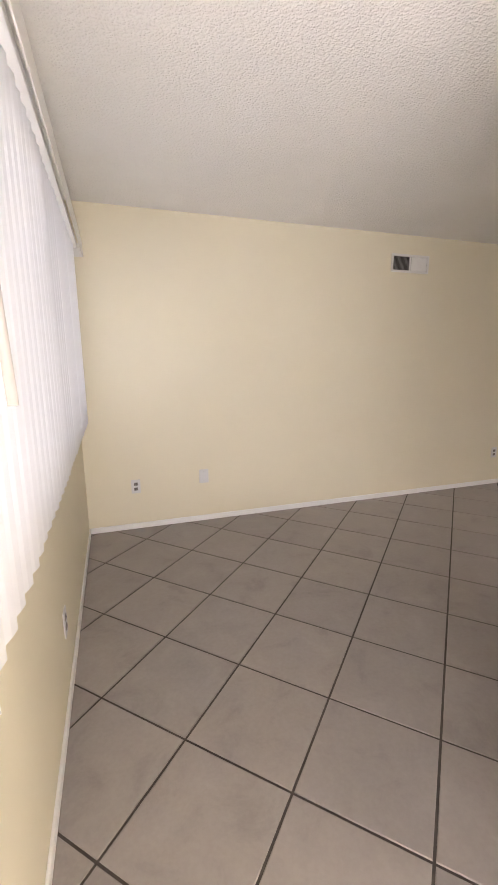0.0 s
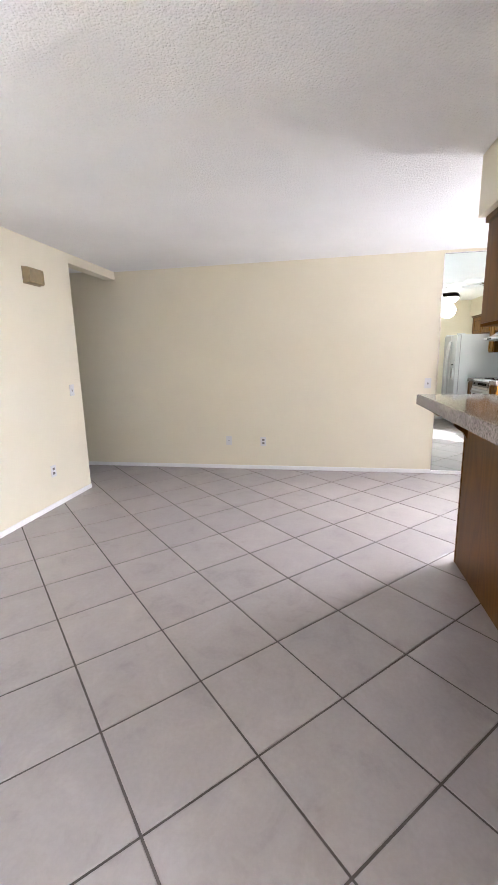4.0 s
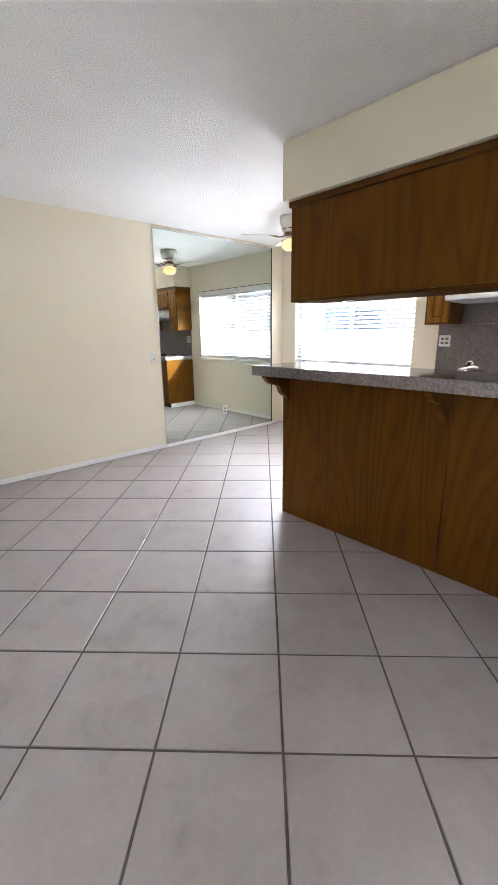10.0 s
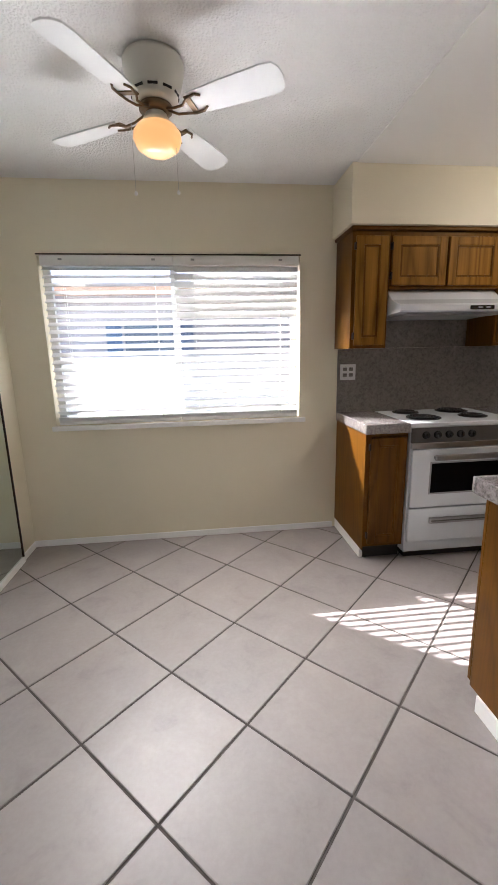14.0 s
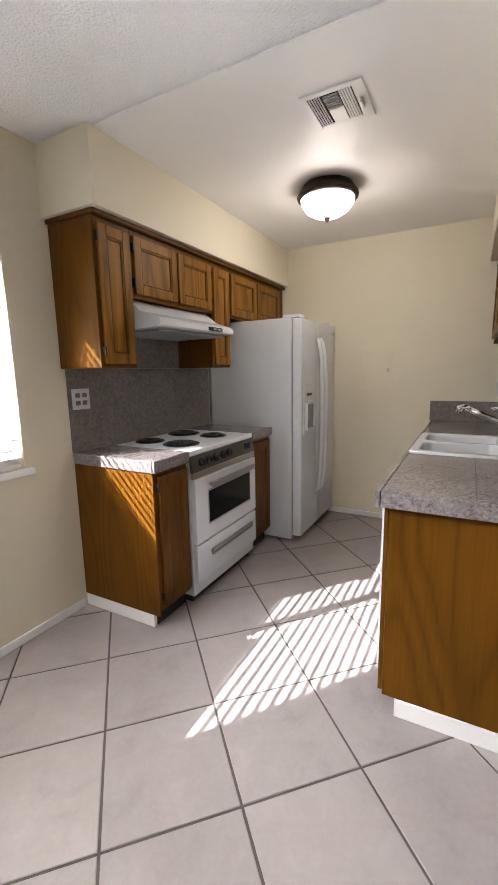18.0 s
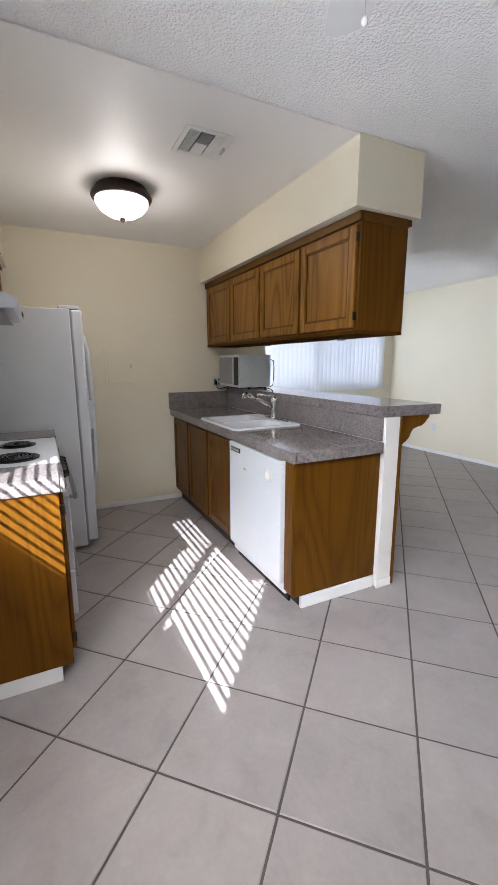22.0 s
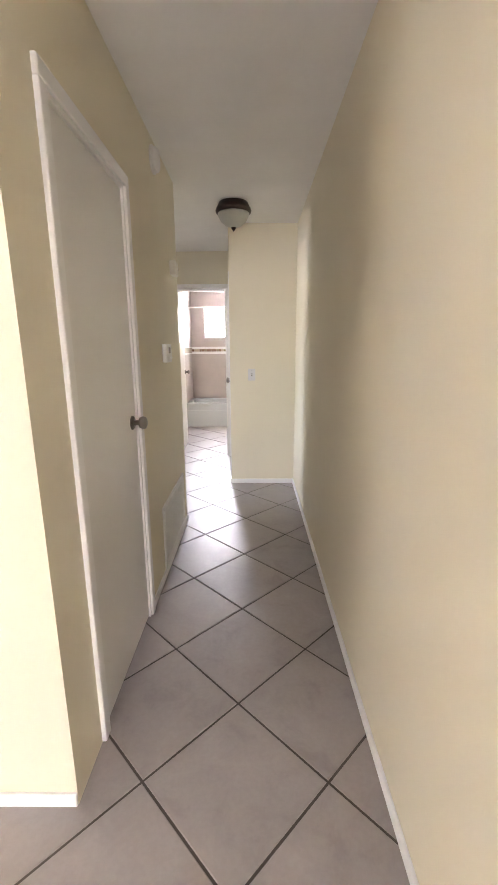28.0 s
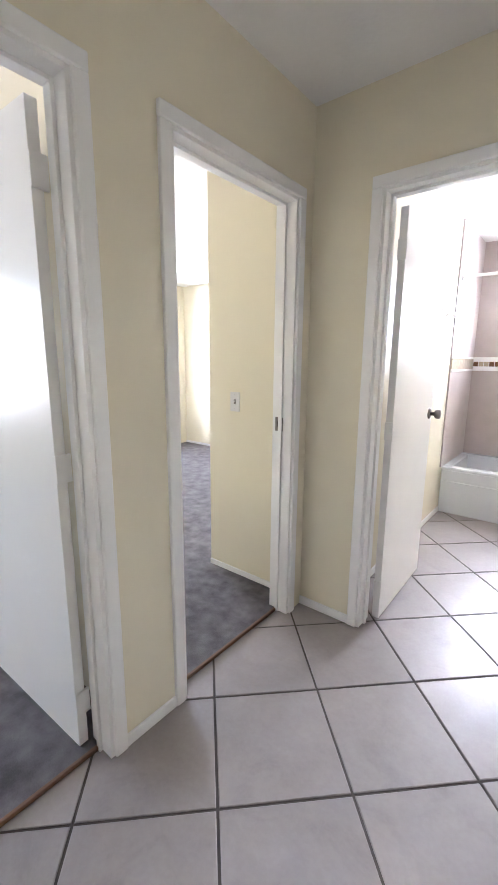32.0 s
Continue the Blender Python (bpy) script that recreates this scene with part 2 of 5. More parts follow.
BLACK = plain("black_enamel", (0.012, 0.012, 0.013), 0.2, relief=0.02)
DARK = plain("dark_recess", (0.02, 0.018, 0.016), 0.8)
CHROME = plain("polished_chrome", (0.78, 0.78, 0.79), 0.10, 1.0, var=0.03, relief=0.0)
STEEL = plain("brushed_steel", (0.55, 0.54, 0.52), 0.3, 1.0, var=0.05, relief=0.02)
BRONZE = plain("oil_rubbed_bronze", (0.035, 0.022, 0.015), 0.4, 0.6, var=0.2)
GOLD = plain("aged_gold_cover", (0.36, 0.28, 0.15), 0.45, 0.2, var=0.12, scale=12)
BRASS = plain("tarnished_brass", (0.42, 0.30, 0.13), 0.35, 1.0, var=0.1)
OLDBRASS = plain("aged_dark_brass", (0.15, 0.10, 0.055), 0.4, 0.8, var=0.2)
GLASS = glass("window_glass")
MIRROR = plain("mirror_silver", (0.71, 0.78, 0.74), 0.0, 1.0, var=0.0, relief=0.0)
SLAT = translucent("vertical_slat_vinyl", (0.86, 0.86, 0.87), 0.36)
HSLAT = plain("white_blind_slat", (0.80, 0.80, 0.80), 0.45, var=0.03, relief=0.02)
FRAME = plain("aluminium_window_frame", (0.62, 0.62, 0.62), 0.35, 0.7)
CARPET = plain("grey_carpet", (0.115, 0.105, 0.106), 0.95, var=0.6, scale=11, grain=160, relief=0.9)
BATHTILE = plain("taupe_shower_tile", (0.46, 0.40, 0.37), 0.3, var=0.08, scale=5)
BAND = plain("mosaic_band", (0.30, 0.24, 0.15), 0.3, var=0.5, scale=28)
LAMPGLASS = lit("lit_frosted_glass", (1.0, 0.90, 0.76), 2.0)
GLOBE = lit("lit_amber_globe", (1.0, 0.52, 0.18), 0.11, (0.62, 0.36, 0.16))
FROST = plain("unlit_frosted_glass", (0.42, 0.42, 0.35), 0.35, var=0.1, scale=8)
SCREEN, snt, sb = material("insect_screen", 0.8)
sb.inputs["Base Color"].default_value, sb.inputs["Alpha"].default_value = (0.05, 0.05, 0.055, 1), 0.22
STUCCO = plain("pale_stucco", (0.52, 0.48, 0.48), 0.9, var=0.06, grain=90, relief=0.3)
ROOF = plain("blue_grey_shingle", (0.16, 0.24, 0.42), 0.9, var=0.2, scale=8)
FASCIA = plain("peach_fascia", (0.60, 0.38, 0.26), 0.7)
SHUTTER = plain("blue_shutter", (0.10, 0.17, 0.28), 0.6)
# Yard colour raised so that it reflects sun up through the dining window.
GROUND = plain("pale_bounce_yard", (0.46, 0.44, 0.41), 0.95, var=0.2, scale=1.2, grain=30, relief=0.5)


# ---- mesh helpers ----
def box(bm, x0, x1, y0, y1, z0, z1, bev=0.0, seg=2):
    m = Matrix.Translation(((x0 + x1) / 2, (y0 + y1) / 2, (z0 + z1) / 2)) @ Matrix.Diagonal((abs(x1 - x0), abs(y1 - y0), abs(z1 - z0), 1))
    vs = bmesh.ops.create_cube(bm, size=1, matrix=m)["verts"]
    if bev:
        es = list({e for v in vs for e in v.link_edges})
        bmesh.ops.bevel(bm, geom=es, offset=bev, segments=seg, affect="EDGES", profile=0.5, clamp_overlap=True)
    return bm


def B(*a, bev=0.0, seg=2):
    return box(bmesh.new(), *a, bev=bev, seg=seg)


def cyl(bm, p, q, r, r2=None, n=20):
    p, q = Vector(p), Vector(q)
    d = q - p
    m = Matrix.Translation((p + q) / 2) @ d.to_track_quat("Z", "Y").to_matrix().to_4x4()
    bmesh.ops.create_cone(bm, cap_ends=True, segments=n, radius1=r, radius2=r if r2 is None else r2, depth=d.length, matrix=m)
    return bm


def C(p, q, r, r2=None, n=20):
    return cyl(bmesh.new(), p, q, r, r2, n)


def lathe(profile, at, n=32, axis=(0, 0, 1)):
    """Revolves (radius, height) pairs round an axis through a point."""
    bm = bmesh.new()
    turn = Matrix.Translation(at) @ Vector(axis).to_track_quat("Z", "Y").to_matrix().to_4x4()
    rings = []
    for r, h in profile:
        rings.append([bm.verts.new(turn @ Vector((max(r, 1e-4) * math.cos(2 * math.pi * k / n), max(r, 1e-4) * math.sin(2 * math.pi * k / n), h))) for k in range(n)])
    for a, c in zip(rings, rings[1:]):
        for k in range(n):
            bm.faces.new((a[k], a[(k + 1) % n], c[(k + 1) % n], c[k]))
    bm.faces.new(rings[0][::-1])
    bm.faces.new(rings[-1])
    bmesh.ops.recalc_face_normals(bm, faces=bm.faces)
    return bm


def tube(points, r, n=10):
    """A round bar along a line of points."""
    bm = bmesh.new()
    pts = [Vector(p) for p in points]
    rings = []
    for i, p in enumerate(pts):
        d = (pts[min(i + 1, len(pts) - 1)] - pts[max(i - 1, 0)]).normalized()
        side = d.cross(Vector((0, 0, 1)) if abs(d.z) < 0.9 else Vector((1, 0, 0))).normalized()
        up = side.cross(d)
        rings.append([bm.verts.new(p + r * (math.cos(2 * math.pi * k / n) * side + math.sin(2 * math.pi * k / n) * up)) for k in range(n)])
    for a, c in zip(rings, rings[1:]):
        for k in range(n):
            bm.faces.new((a[k], a[(k + 1) % n], c[(k + 1) % n], c[k]))
    bm.faces.new(rings[0][::-1])
    bm.faces.new(rings[-1])
    bmesh.ops.recalc_face_normals(bm, faces=bm.faces)
    return bm


def prism(outline, lo, hi, axis="y"):
    """An outline in the plane across an axis, drawn out from lo to hi along it."""
    bm = bmesh.new()
    place = {"x": lambda a, b, v: (v, a, b), "y": lambda a, b, v: (a, v, b), "z": lambda a, b, v: (a, b, v)}[axis]
    one, two = [bm.verts.new(place(a, b, lo)) for a, b in outline], [bm.verts.new(place(a, b, hi)) for a, b in outline]
    n = len(outline)
    bm.faces.new(one)
    bm.faces.new(two[::-1])
    for k in range(n):
        bm.faces.new((one[k], one[(k + 1) % n], two[(k + 1) % n], two[k]))
    bmesh.ops.recalc_face_normals(bm, faces=bm.faces)
    return bm


def finish(name, bm, mat, smooth=False):
    me = bpy.data.meshes.new(name)
    for f in bm.faces:
        f.smooth = smooth
    bm.to_mesh(me)
    bm.free()
    me.materials.append(mat)
    return new(name, me)


def root_of(ob):
    while ob.parent:
        ob = ob.parent
    return ob


def thing(name, x, y, z, label, category, group="", turn=0):
    ob = new(name)
    ob.matrix_basis = pose(x, y, z, 0, 0, turn)
    ob.empty_display_size = 0.05
    return tagged(ob, label, category, group)


def part(name, bm, mat, parent, label="", smooth=False):
    """Links a bmesh, drawn in world places, as one mesh under a thing or a part."""
    bm.transform(root_of(parent).matrix_basis.inverted())
    ob = finish(name, bm, mat, smooth)
    ob.parent = parent
    if label:
        ob["label"] = label
    return ob


def solo(name, bm, mat, label, category, at=None, group="", smooth=False):
    at = Vector(at) if at else Vector((0, 0, 0))
    bm.transform(Matrix.Translation(-at))
    ob = finish(name, bm, mat, smooth)
    ob.location = at
    return tagged(ob, label, category, group)


def structure(name, bm, mat, label="", category="", smooth=False):
    return tagged(finish(name, bm, mat, smooth), label, category, kind="structure")


def wall(name, x0, x1, y0, y1, z0, z1, holes=(), mat=None, label="cream painted plaster wall"):
    """A wall with thickness along its longer side; holes: (from, to, bottom, top) go right through."""
    mat = mat or PAINT
    alongx = (x1 - x0) > (y1 - y0)
    a0, a1 = (x0, x1) if alongx else (y0, y1)
    us = sorted({a0, a1, *(v for h in holes for v in h[:2])})
    zs = sorted({z0, z1, *(v for h in holes for v in h[2:])})
    us, zs = [u for u in us if a0 <= u <= a1], [z for z in zs if z0 <= z <= z1]
    bm = bmesh.new()
    seen = {}

    def at(i, k, side):
        key = (i, k, side)
        if key not in seen:
            u, z = us[i], zs[k]
            seen[key] = bm.verts.new((u, (y0, y1)[side], z) if alongx else ((x0, x1)[side], u, z))
        return seen[key]

    def solid(i, k):
        if not (0 <= i < len(us) - 1 and 0 <= k < len(zs) - 1):
            return False
        u, z = (us[i] + us[i + 1]) / 2, (zs[k] + zs[k + 1]) / 2
        return not any(h[0] < u < h[1] and h[2] < z < h[3] for h in holes)

    for i in range(len(us) - 1):
        for k in range(len(zs) - 1):
            if not solid(i, k):
                continue
            for s in (0, 1):
                bm.faces.new((at(i, k, s), at(i + 1, k, s), at(i + 1, k + 1, s), at(i, k + 1, s)))
            for di, dk, c in ((-1, 0, ((i, k), (i, k + 1))), (1, 0, ((i + 1, k), (i + 1, k + 1))), (0, -1, ((i, k), (i + 1, k))), (0, 1, ((i, k + 1), (i + 1, k + 1)))):
                if not solid(i + di, k + dk):
                    (p, q), (r, t) = c
                    bm.faces.new((at(p, q, 0), at(r, t, 0), at(r, t, 1), at(p, q, 1)))
    bmesh.ops.recalc_face_normals(bm, faces=bm.faces)
    return structure(name, bm, mat, label, "wall")

# ---- plan ----
XE, XW, YN, YS, ZC = 3.825, -1.95, 1.755, -4.13, 2.465
XB, XK, XH, YJ, XV, YV = -0.745, -0.69, 2.862, 4.87, 2.035, 5.97
XJ, ZH, XT, YT = 3.185, 2.49, 2.225, 8.85
T = 0.12

WINDOW_S = (1.83, 3.57, 0.90, 2.02)
WINDOW_W = (-1.06, 1.46, 1.0, 2.10)
wall("wall_east", XE, XE + 0.15, YS - 0.15, YJ + 0.11, 0, ZH)
wall("wall_south", -0.885, XE, YS - 0.15, YS, 0, ZH, [WINDOW_S])
wall("wall_west", XW - 0.15, XW, -2.62, YN + T, 0, ZH, [WINDOW_W])
wall("wall_north", XW, XH, YN, YN + T, 0, ZH)
wall("wall_entry", XW, -0.885, -2.62, -2.50, 0, ZH, [(-1.88, -0.95, 0.0, 2.04)], label="cream wall round the open entry")
wall("wall_kitchen_end", -0.885, XK, YS, -1.80, 0, ZH, label="cream wall between kitchen and entry")
wall("wall_bar_stub", -0.885, XB, -1.80, -1.36, 0, ZH, label="cream wall end beside the bar")
wall("hall_header", XH, XE, YN, YN + T, 2.376, ZH, label="shallow cream header over the hall opening")
wall("wall_hall_west", XH - T, XH, YN + T, 3.92, 0, ZH, [(2.005, 2.685, 0.0, 2.05)])
wall("wall_vestibule_south", XV, XH - T, 3.80, 3.92, 0, ZH)
wall("wall_vestibule_west", XV - 0.11, XV, 3.80, YV, 0, ZH, [(4.02, 4.768, 0.0, 2.078), (5.085, 5.842, 0.0, 2.078)])
wall("wall_bath_south", XV - 0.11, XE, YV, YV + 0.115, 0, ZH, [(2.375, 3.10, 0.0, 2.08)])
wall("wall_hall_end", XJ, XE, YJ, YJ + 0.11, 0, ZH)
wall("wall_closet_west", XJ, XJ + 0.11, YJ + 0.11, YV, 0, ZH, [(5.06, 5.78, 0.0, 2.065)])
wall("wall_closet_back", XE, XE + 0.15, YJ + 0.11, YT + 0.15, 0, ZH)
wall("wall_bath_west", XT - 0.11, XT, YV + 0.115, YT, 0, ZH, mat=BATHPAINT)
wall("wall_bath_north", XT - 0.11, XE, YT, YT + 0.15, 0, ZH, [(2.48, 2.90, 1.565, 2.14)], mat=BATHTILE, label="taupe tiled shower wall with a small window")
wall("wall_bedroom_stub", 1.33, XV - 0.11, YV + 0.005, YV + 0.115, 0, ZH)
wall("wall_bedroom_closet", 1.33, 1.44, YV + 0.115, 8.76, 0, ZH)
wall("wall_bedroom_north", -2.1, 1.44, 8.76, 8.9, 0, ZH)
wall("wall_bedroom_west", -2.1, XW, YN + T, 8.76, 0, ZH, [(6.6, 8.2, 0.9, 2.1), (2.6, 4.2, 0.9, 2.1)])
wall("wall_bedroom_divider", XW, XV - 0.11, 4.86, 4.97, 0, ZH)

structure("ceiling", B(XW - 0.15, XE + 0.15, YS - 0.15, YN + 0.004, ZC + 0.004, ZC + 0.12), POPCORN, "white popcorn textured ceiling", "ceiling")
structure("ceiling_hall", B(-2.1, XE + 0.15, YN + T, 9.1, ZH, ZH + 0.12), plain("hall_ceiling_paint", (0.85, 0.84, 0.81), 0.8, var=0.05, scale=2, grain=45, relief=0.5), "lightly textured white hall ceiling", "ceiling")
structure("ceiling_kitchen", B(XK, 1.575, YS, -1.70, ZC - 0.006, ZC), SMOOTH, "smooth white painted kitchen ceiling", "ceiling")

# soffits over the cabinets
structure("soffit_bar", B(XB, 1.58, -2.118, -1.678, 2.142, ZC - 0.003), PAINT, "cream boxed soffit over the bar cabinets", "soffit")
structure("soffit_south", B(XK, 1.602, YS, -3.762, 2.13, ZC - 0.003), PAINT, "cream boxed soffit over the wall cabinets", "soffit")

# slab under the tiles, and carpets
structure("floor", B(XW - 0.15, XE + 0.15, YS - 0.15, 9.0, -0.12, -0.004), GROUT, "dark grout bed of the tiled floor", "floor")
structure("carpet_bedroom", B(XW, XV - 0.06, 4.97, 8.76, -0.003, 0.014, bev=0.004), CARPET, "worn dark grey bedroom carpet", "carpet")
structure("carpet_small_bedroom", B(XW, XV - 0.06, YN + T, 4.86, -0.003, 0.014, bev=0.004), CARPET, "worn dark grey bedroom carpet", "carpet")


def skirting(name, x0, x1, y0, y1):
    """A low white baseboard with an eased top edge."""
    structure(name, B(x0, x1, y0, y1, 0.0, 0.048, bev=0.004), TRIM, "low white painted baseboard", "baseboard")


D = 0.011
skirting("baseboard_north", XW + D, XH, YN - D, YN)
skirting("baseboard_west", XW, XW + D, -2.5, YN)
skirting("baseboard_east", XE - D, XE, -2.07, YJ)
skirting("baseboard_south", 1.56, XE, YS, YS + D)
skirting("baseboard_corner", XE - D, XE, YS + D, -3.91)
skirting("baseboard_kitchen", XK, XK + D, -3.35, -2.36)
skirting("baseboard_stub_end", -0.885 - D, XB + D, -1.36, -1.36 + D)
skirting("baseboard_stub_west", -0.885 - D, -0.885, -2.5, -1.36)
skirting("baseboard_stub_east", XB, XB + D, -1.67, -1.36)
skirting("baseboard_hall_west", XH, XH + D, 2.732, 3.92 + D)
skirting("baseboard_hall_end", XJ - D, XE, YJ - D, YJ)
skirting("baseboard_vestibule_south", XV, XH + D, 3.92, 3.92 + D)
skirting("baseboard_vestibule_west", XV, XV + D, 4.813, 5.04)
skirting("baseboard_bath_side", XV, 2.33, YV - D, YV)
skirting("baseboard_bath_west", XT, XT + D, YV + 0.13, 8.05)
skirting("baseboard_closet", XJ - D, XJ, YJ, 5.005)
skirting("baseboard_bedroom", 1.33, XV - 0.11, YV + 0.005 - D, YV + 0.005)
skirting("baseboard_bedroom_far", XW, 1.33, 8.76 - D, 8.76)


def casing(name, axis, a0, a1, top, face, back, w=0.045):
    """White door casing on one face of a wall, and the jamb lining through it."""
    out = 0.016 if back < face else -0.016
    ob = tagged(new(name), "white painted wooden door casing", "door frame", kind="structure")

    def bx(u0, u1, v0, v1, z0, z1, bev):
        v0, v1 = min(v0, v1), max(v0, v1)
        return B(u0, u1, v0, v1, z0, z1, bev=bev) if axis == "x" else B(v0, v1, u0, u1, z0, z1, bev=bev)

    for n, u0, u1, z0, z1 in (("side", a0 - w, a0 + 0.004, 0, top - 0.004), ("side", a1 - 0.004, a1 + w, 0, top - 0.004), ("head", a0 - w, a1 + w, top - 0.004, top + w)):
        part("casing_" + n, bx(u0, u1, face - 0.004 * (1 if out > 0 else -1), face + out, z0, z1, 0.005), TRIM, ob)
    e = 0.004 if out > 0 else -0.004
    for n, u0, u1, z0, z1 in (("side", a0 - 0.002, a0 + 0.018, 0, top), ("side", a1 - 0.018, a1 + 0.002, 0, top), ("head", a0 + 0.018, a1 - 0.018, top - 0.018, top + 0.002)):
        part("jamb_" + n, bx(u0, u1, back, face + e, z0, z1, 0.002), TRIM, ob)
    mid = (face + back) / 2
    for n, u0, u1, z0, z1 in (("stop", a0 + 0.018, a0 + 0.030, 0, top - 0.018), ("stop", a1 - 0.030, a1 - 0.018, 0, top - 0.018), ("stop", a0 + 0.03, a1 - 0.03, top - 0.030, top - 0.018)):
        part("door_" + n, bx(u0, u1, mid - 0.014, mid + 0.006, z0, z1, 0.002), TRIM, ob)
    return ob


casing("door_frame_hall", "y", 2.005, 2.685, 2.05, XH, XH - T)
casing("door_frame_small_bedroom", "y", 4.02, 4.768, 2.078, XV, XV - 0.11)
casing("door_frame_bedroom", "y", 5.085, 5.842, 2.078, XV, XV - 0.11)
casing("door_frame_bath", "x", 2.375, 3.10, 2.08, YV, YV + 0.115)
casing("door_frame_closet", "y", 5.06, 5.78, 2.065, XJ, XJ + 0.11)
casing("door_frame_entry", "x", -1.88, -0.95, 2.04, -2.50, -2.62)

# outdoors
structure("ground", B(-60, 60, -80, 60, -0.30, -0.13), GROUND, "yard ground, made pale to bounce sunlight indoors", "ground")
# Unseen slab, added to trim the top of the sun patch indoors.
structure("sun_cut_slab", B(-0.9, XE + 0.15, -4.74, YS - 0.151, 2.43, 2.53), STUCCO, "unseen slab added to cut the sun above the dining window", "roof")
structure("porch_roof", B(-3.5, 0.4, -7.5, -2.62, 2.6, 2.75), STUCCO, "plain porch slab outside the entry", "roof")


# ---- small wall fittings ----
def on_wall(side, u, v, w, h, d, z0=None):
    """The box of a plate on a wall: side n, s, e or w names the wall, u runs along it, v is its middle height."""
    face = {"n": YN, "s": YS, "e": XE, "w": XW, "k": XK, "h": XH, "j": YJ, "m": XE - 0.007, "b": YV + 0.005, "p": YS + 0.011}[side]
    sgn = {"n": -1, "s": 1, "e": -1, "w": 1, "k": 1, "h": 1, "j": -1, "m": -1, "b": -1, "p": 1}[side]
    a, b = sorted((face, face + sgn * d))
    if side in "nsjbp":
        return (u - w / 2, u + w / 2, a, b, v - h / 2, v + h / 2)
    return (a, b, u - w / 2, u + w / 2, v - h / 2, v + h / 2)


SOCKET = plain("worn_receptacle", (0.20, 0.18, 0.165), 0.45, var=0.15, scale=40)
PLATE = plain("aged_white_plate", (0.70, 0.69, 0.68), 0.35, var=0.04, scale=12)


def outlet(side, u, v, label, mat=None, kind="duplex", w=0.072, h=0.115):
    mat = mat or PLATE
    x0, x1, y0, y1, z0, z1 = on_wall(side, u, v, w, h, 0.006)
    names = {"duplex": "wall_outlet", "blank": "cover_plate", "switch": "light_switch", "cable": "cable_plate", "double": "wall_outlet", "double_switch": "light_switch"}
    ob = thing(names[kind], (x0 + x1) / 2, (y0 + y1) / 2, z0, label, names[kind].split("_")[-1], "wall fittings")
    part("plate", B(x0, x1, y0, y1, z0, z1, bev=0.002), mat, ob)
    gangs = (-0.023, 0.023) if kind in ("double", "double_switch") else (0.0,)
    for k, g in enumerate(gangs):
        if kind in ("duplex", "double"):
            for dz in (-0.021, 0.021):
                s = part("socket", B(*on_wall(side, u + g, v + dz, 0.033, 0.027, 0.0085), bev=0.006), SOCKET, ob, "worn grey-brown receptacle face")
                for du in (-0.006, 0.006):
                    part("slot", B(*on_wall(side, u + g + du, v + dz + 0.003, 0.0025, 0.009, 0.0092)), DARK, s, "dark slot")
        elif kind in ("switch", "double_switch"):
            s = part("collar", B(*on_wall(side, u + g, v, 0.014, 0.028, 0.008), bev=0.001), SOCKET, ob, "worn grey-brown collar")
            part("toggle", B(*on_wall(side, u + g, v + 0.005, 0.009, 0.012, 0.017), bev=0.002), mat, s)
        elif kind == "cable":
            part("connector", B(*on_wall(side, u, v, 0.011, 0.011, 0.014), bev=0.003), BRONZE, ob, "dark metal cable connector")
        for dz in ((-0.042, 0.042) if kind != "duplex" else (0.0,)):
            part("screw", B(*on_wall(side, u + g, v + dz, 0.006, 0.006, 0.0075), bev=0.002), STEEL, ob)
    return ob


outlet("n", -1.568, 0.365, "white duplex wall outlet low on the cream wall")
outlet("n", -1.0, 0.40, "white blank cover plate low on the cream wall", kind="blank", w=0.08, h=0.12)
outlet("n", 2.255, 0.358, "white duplex wall outlet near the hall opening")
outlet("n", 2.69, 1.105, "white toggle light switch beside the hall opening", kind="switch")
outlet("w", 0.10, 0.32, "white duplex outlet under the vertical blinds")
outlet("e", -0.073, 0.358, "white duplex wall outlet on the long cream wall")
outlet("e", 0.369, 0.365, "white cable plate on the long cream wall", kind="cable")
outlet("m", -3.0, 0.335, "white duplex outlet set into the mirror")
outlet("e", -1.98, 1.06, "white toggle light switch beside the mirror", kind="switch")
outlet("p", 1.468, 1.222, "white two-gang outlet and switch on the taupe backsplash", kind="double", w=0.118)
outlet("j", 3.397, 1.122, "white toggle light switch at the hall end", kind="switch")
outlet("b", 1.543, 1.115, "white toggle light switch inside the bedroom door", kind="switch")
outlet("k", -1.955, 1.185, "white duplex outlet above the sink counter", kind="double", w=0.118)

# wall register over the living room
vent = thing("wall_vent", 0.965, YN, 2.15, "white wall air vent, one half open and dark", "air vent")
part("frame", B(0.762, 0.782, YN - 0.012, YN, 2.150, 2.306, bev=0.003), WHITEPL, vent)
part("frame", B(1.150, 1.170, YN - 0.012, YN, 2.150, 2.306, bev=0.003), WHITEPL, vent)
part("frame", B(0.782, 1.150, YN - 0.012, YN, 2.286, 2.306, bev=0.003), WHITEPL, vent)
part("frame", B(0.782, 1.150, YN - 0.012, YN, 2.150, 2.170, bev=0.003), WHITEPL, vent)
part("mullion", B(0.956, 0.972, YN - 0.010, YN - 0.001, 2.170, 2.286, bev=0.002), WHITEPL, vent)
part("backing", B(0.782, 1.150, YN - 0.003, YN - 0.001, 2.170, 2.286), DARK, vent, "dark duct opening")
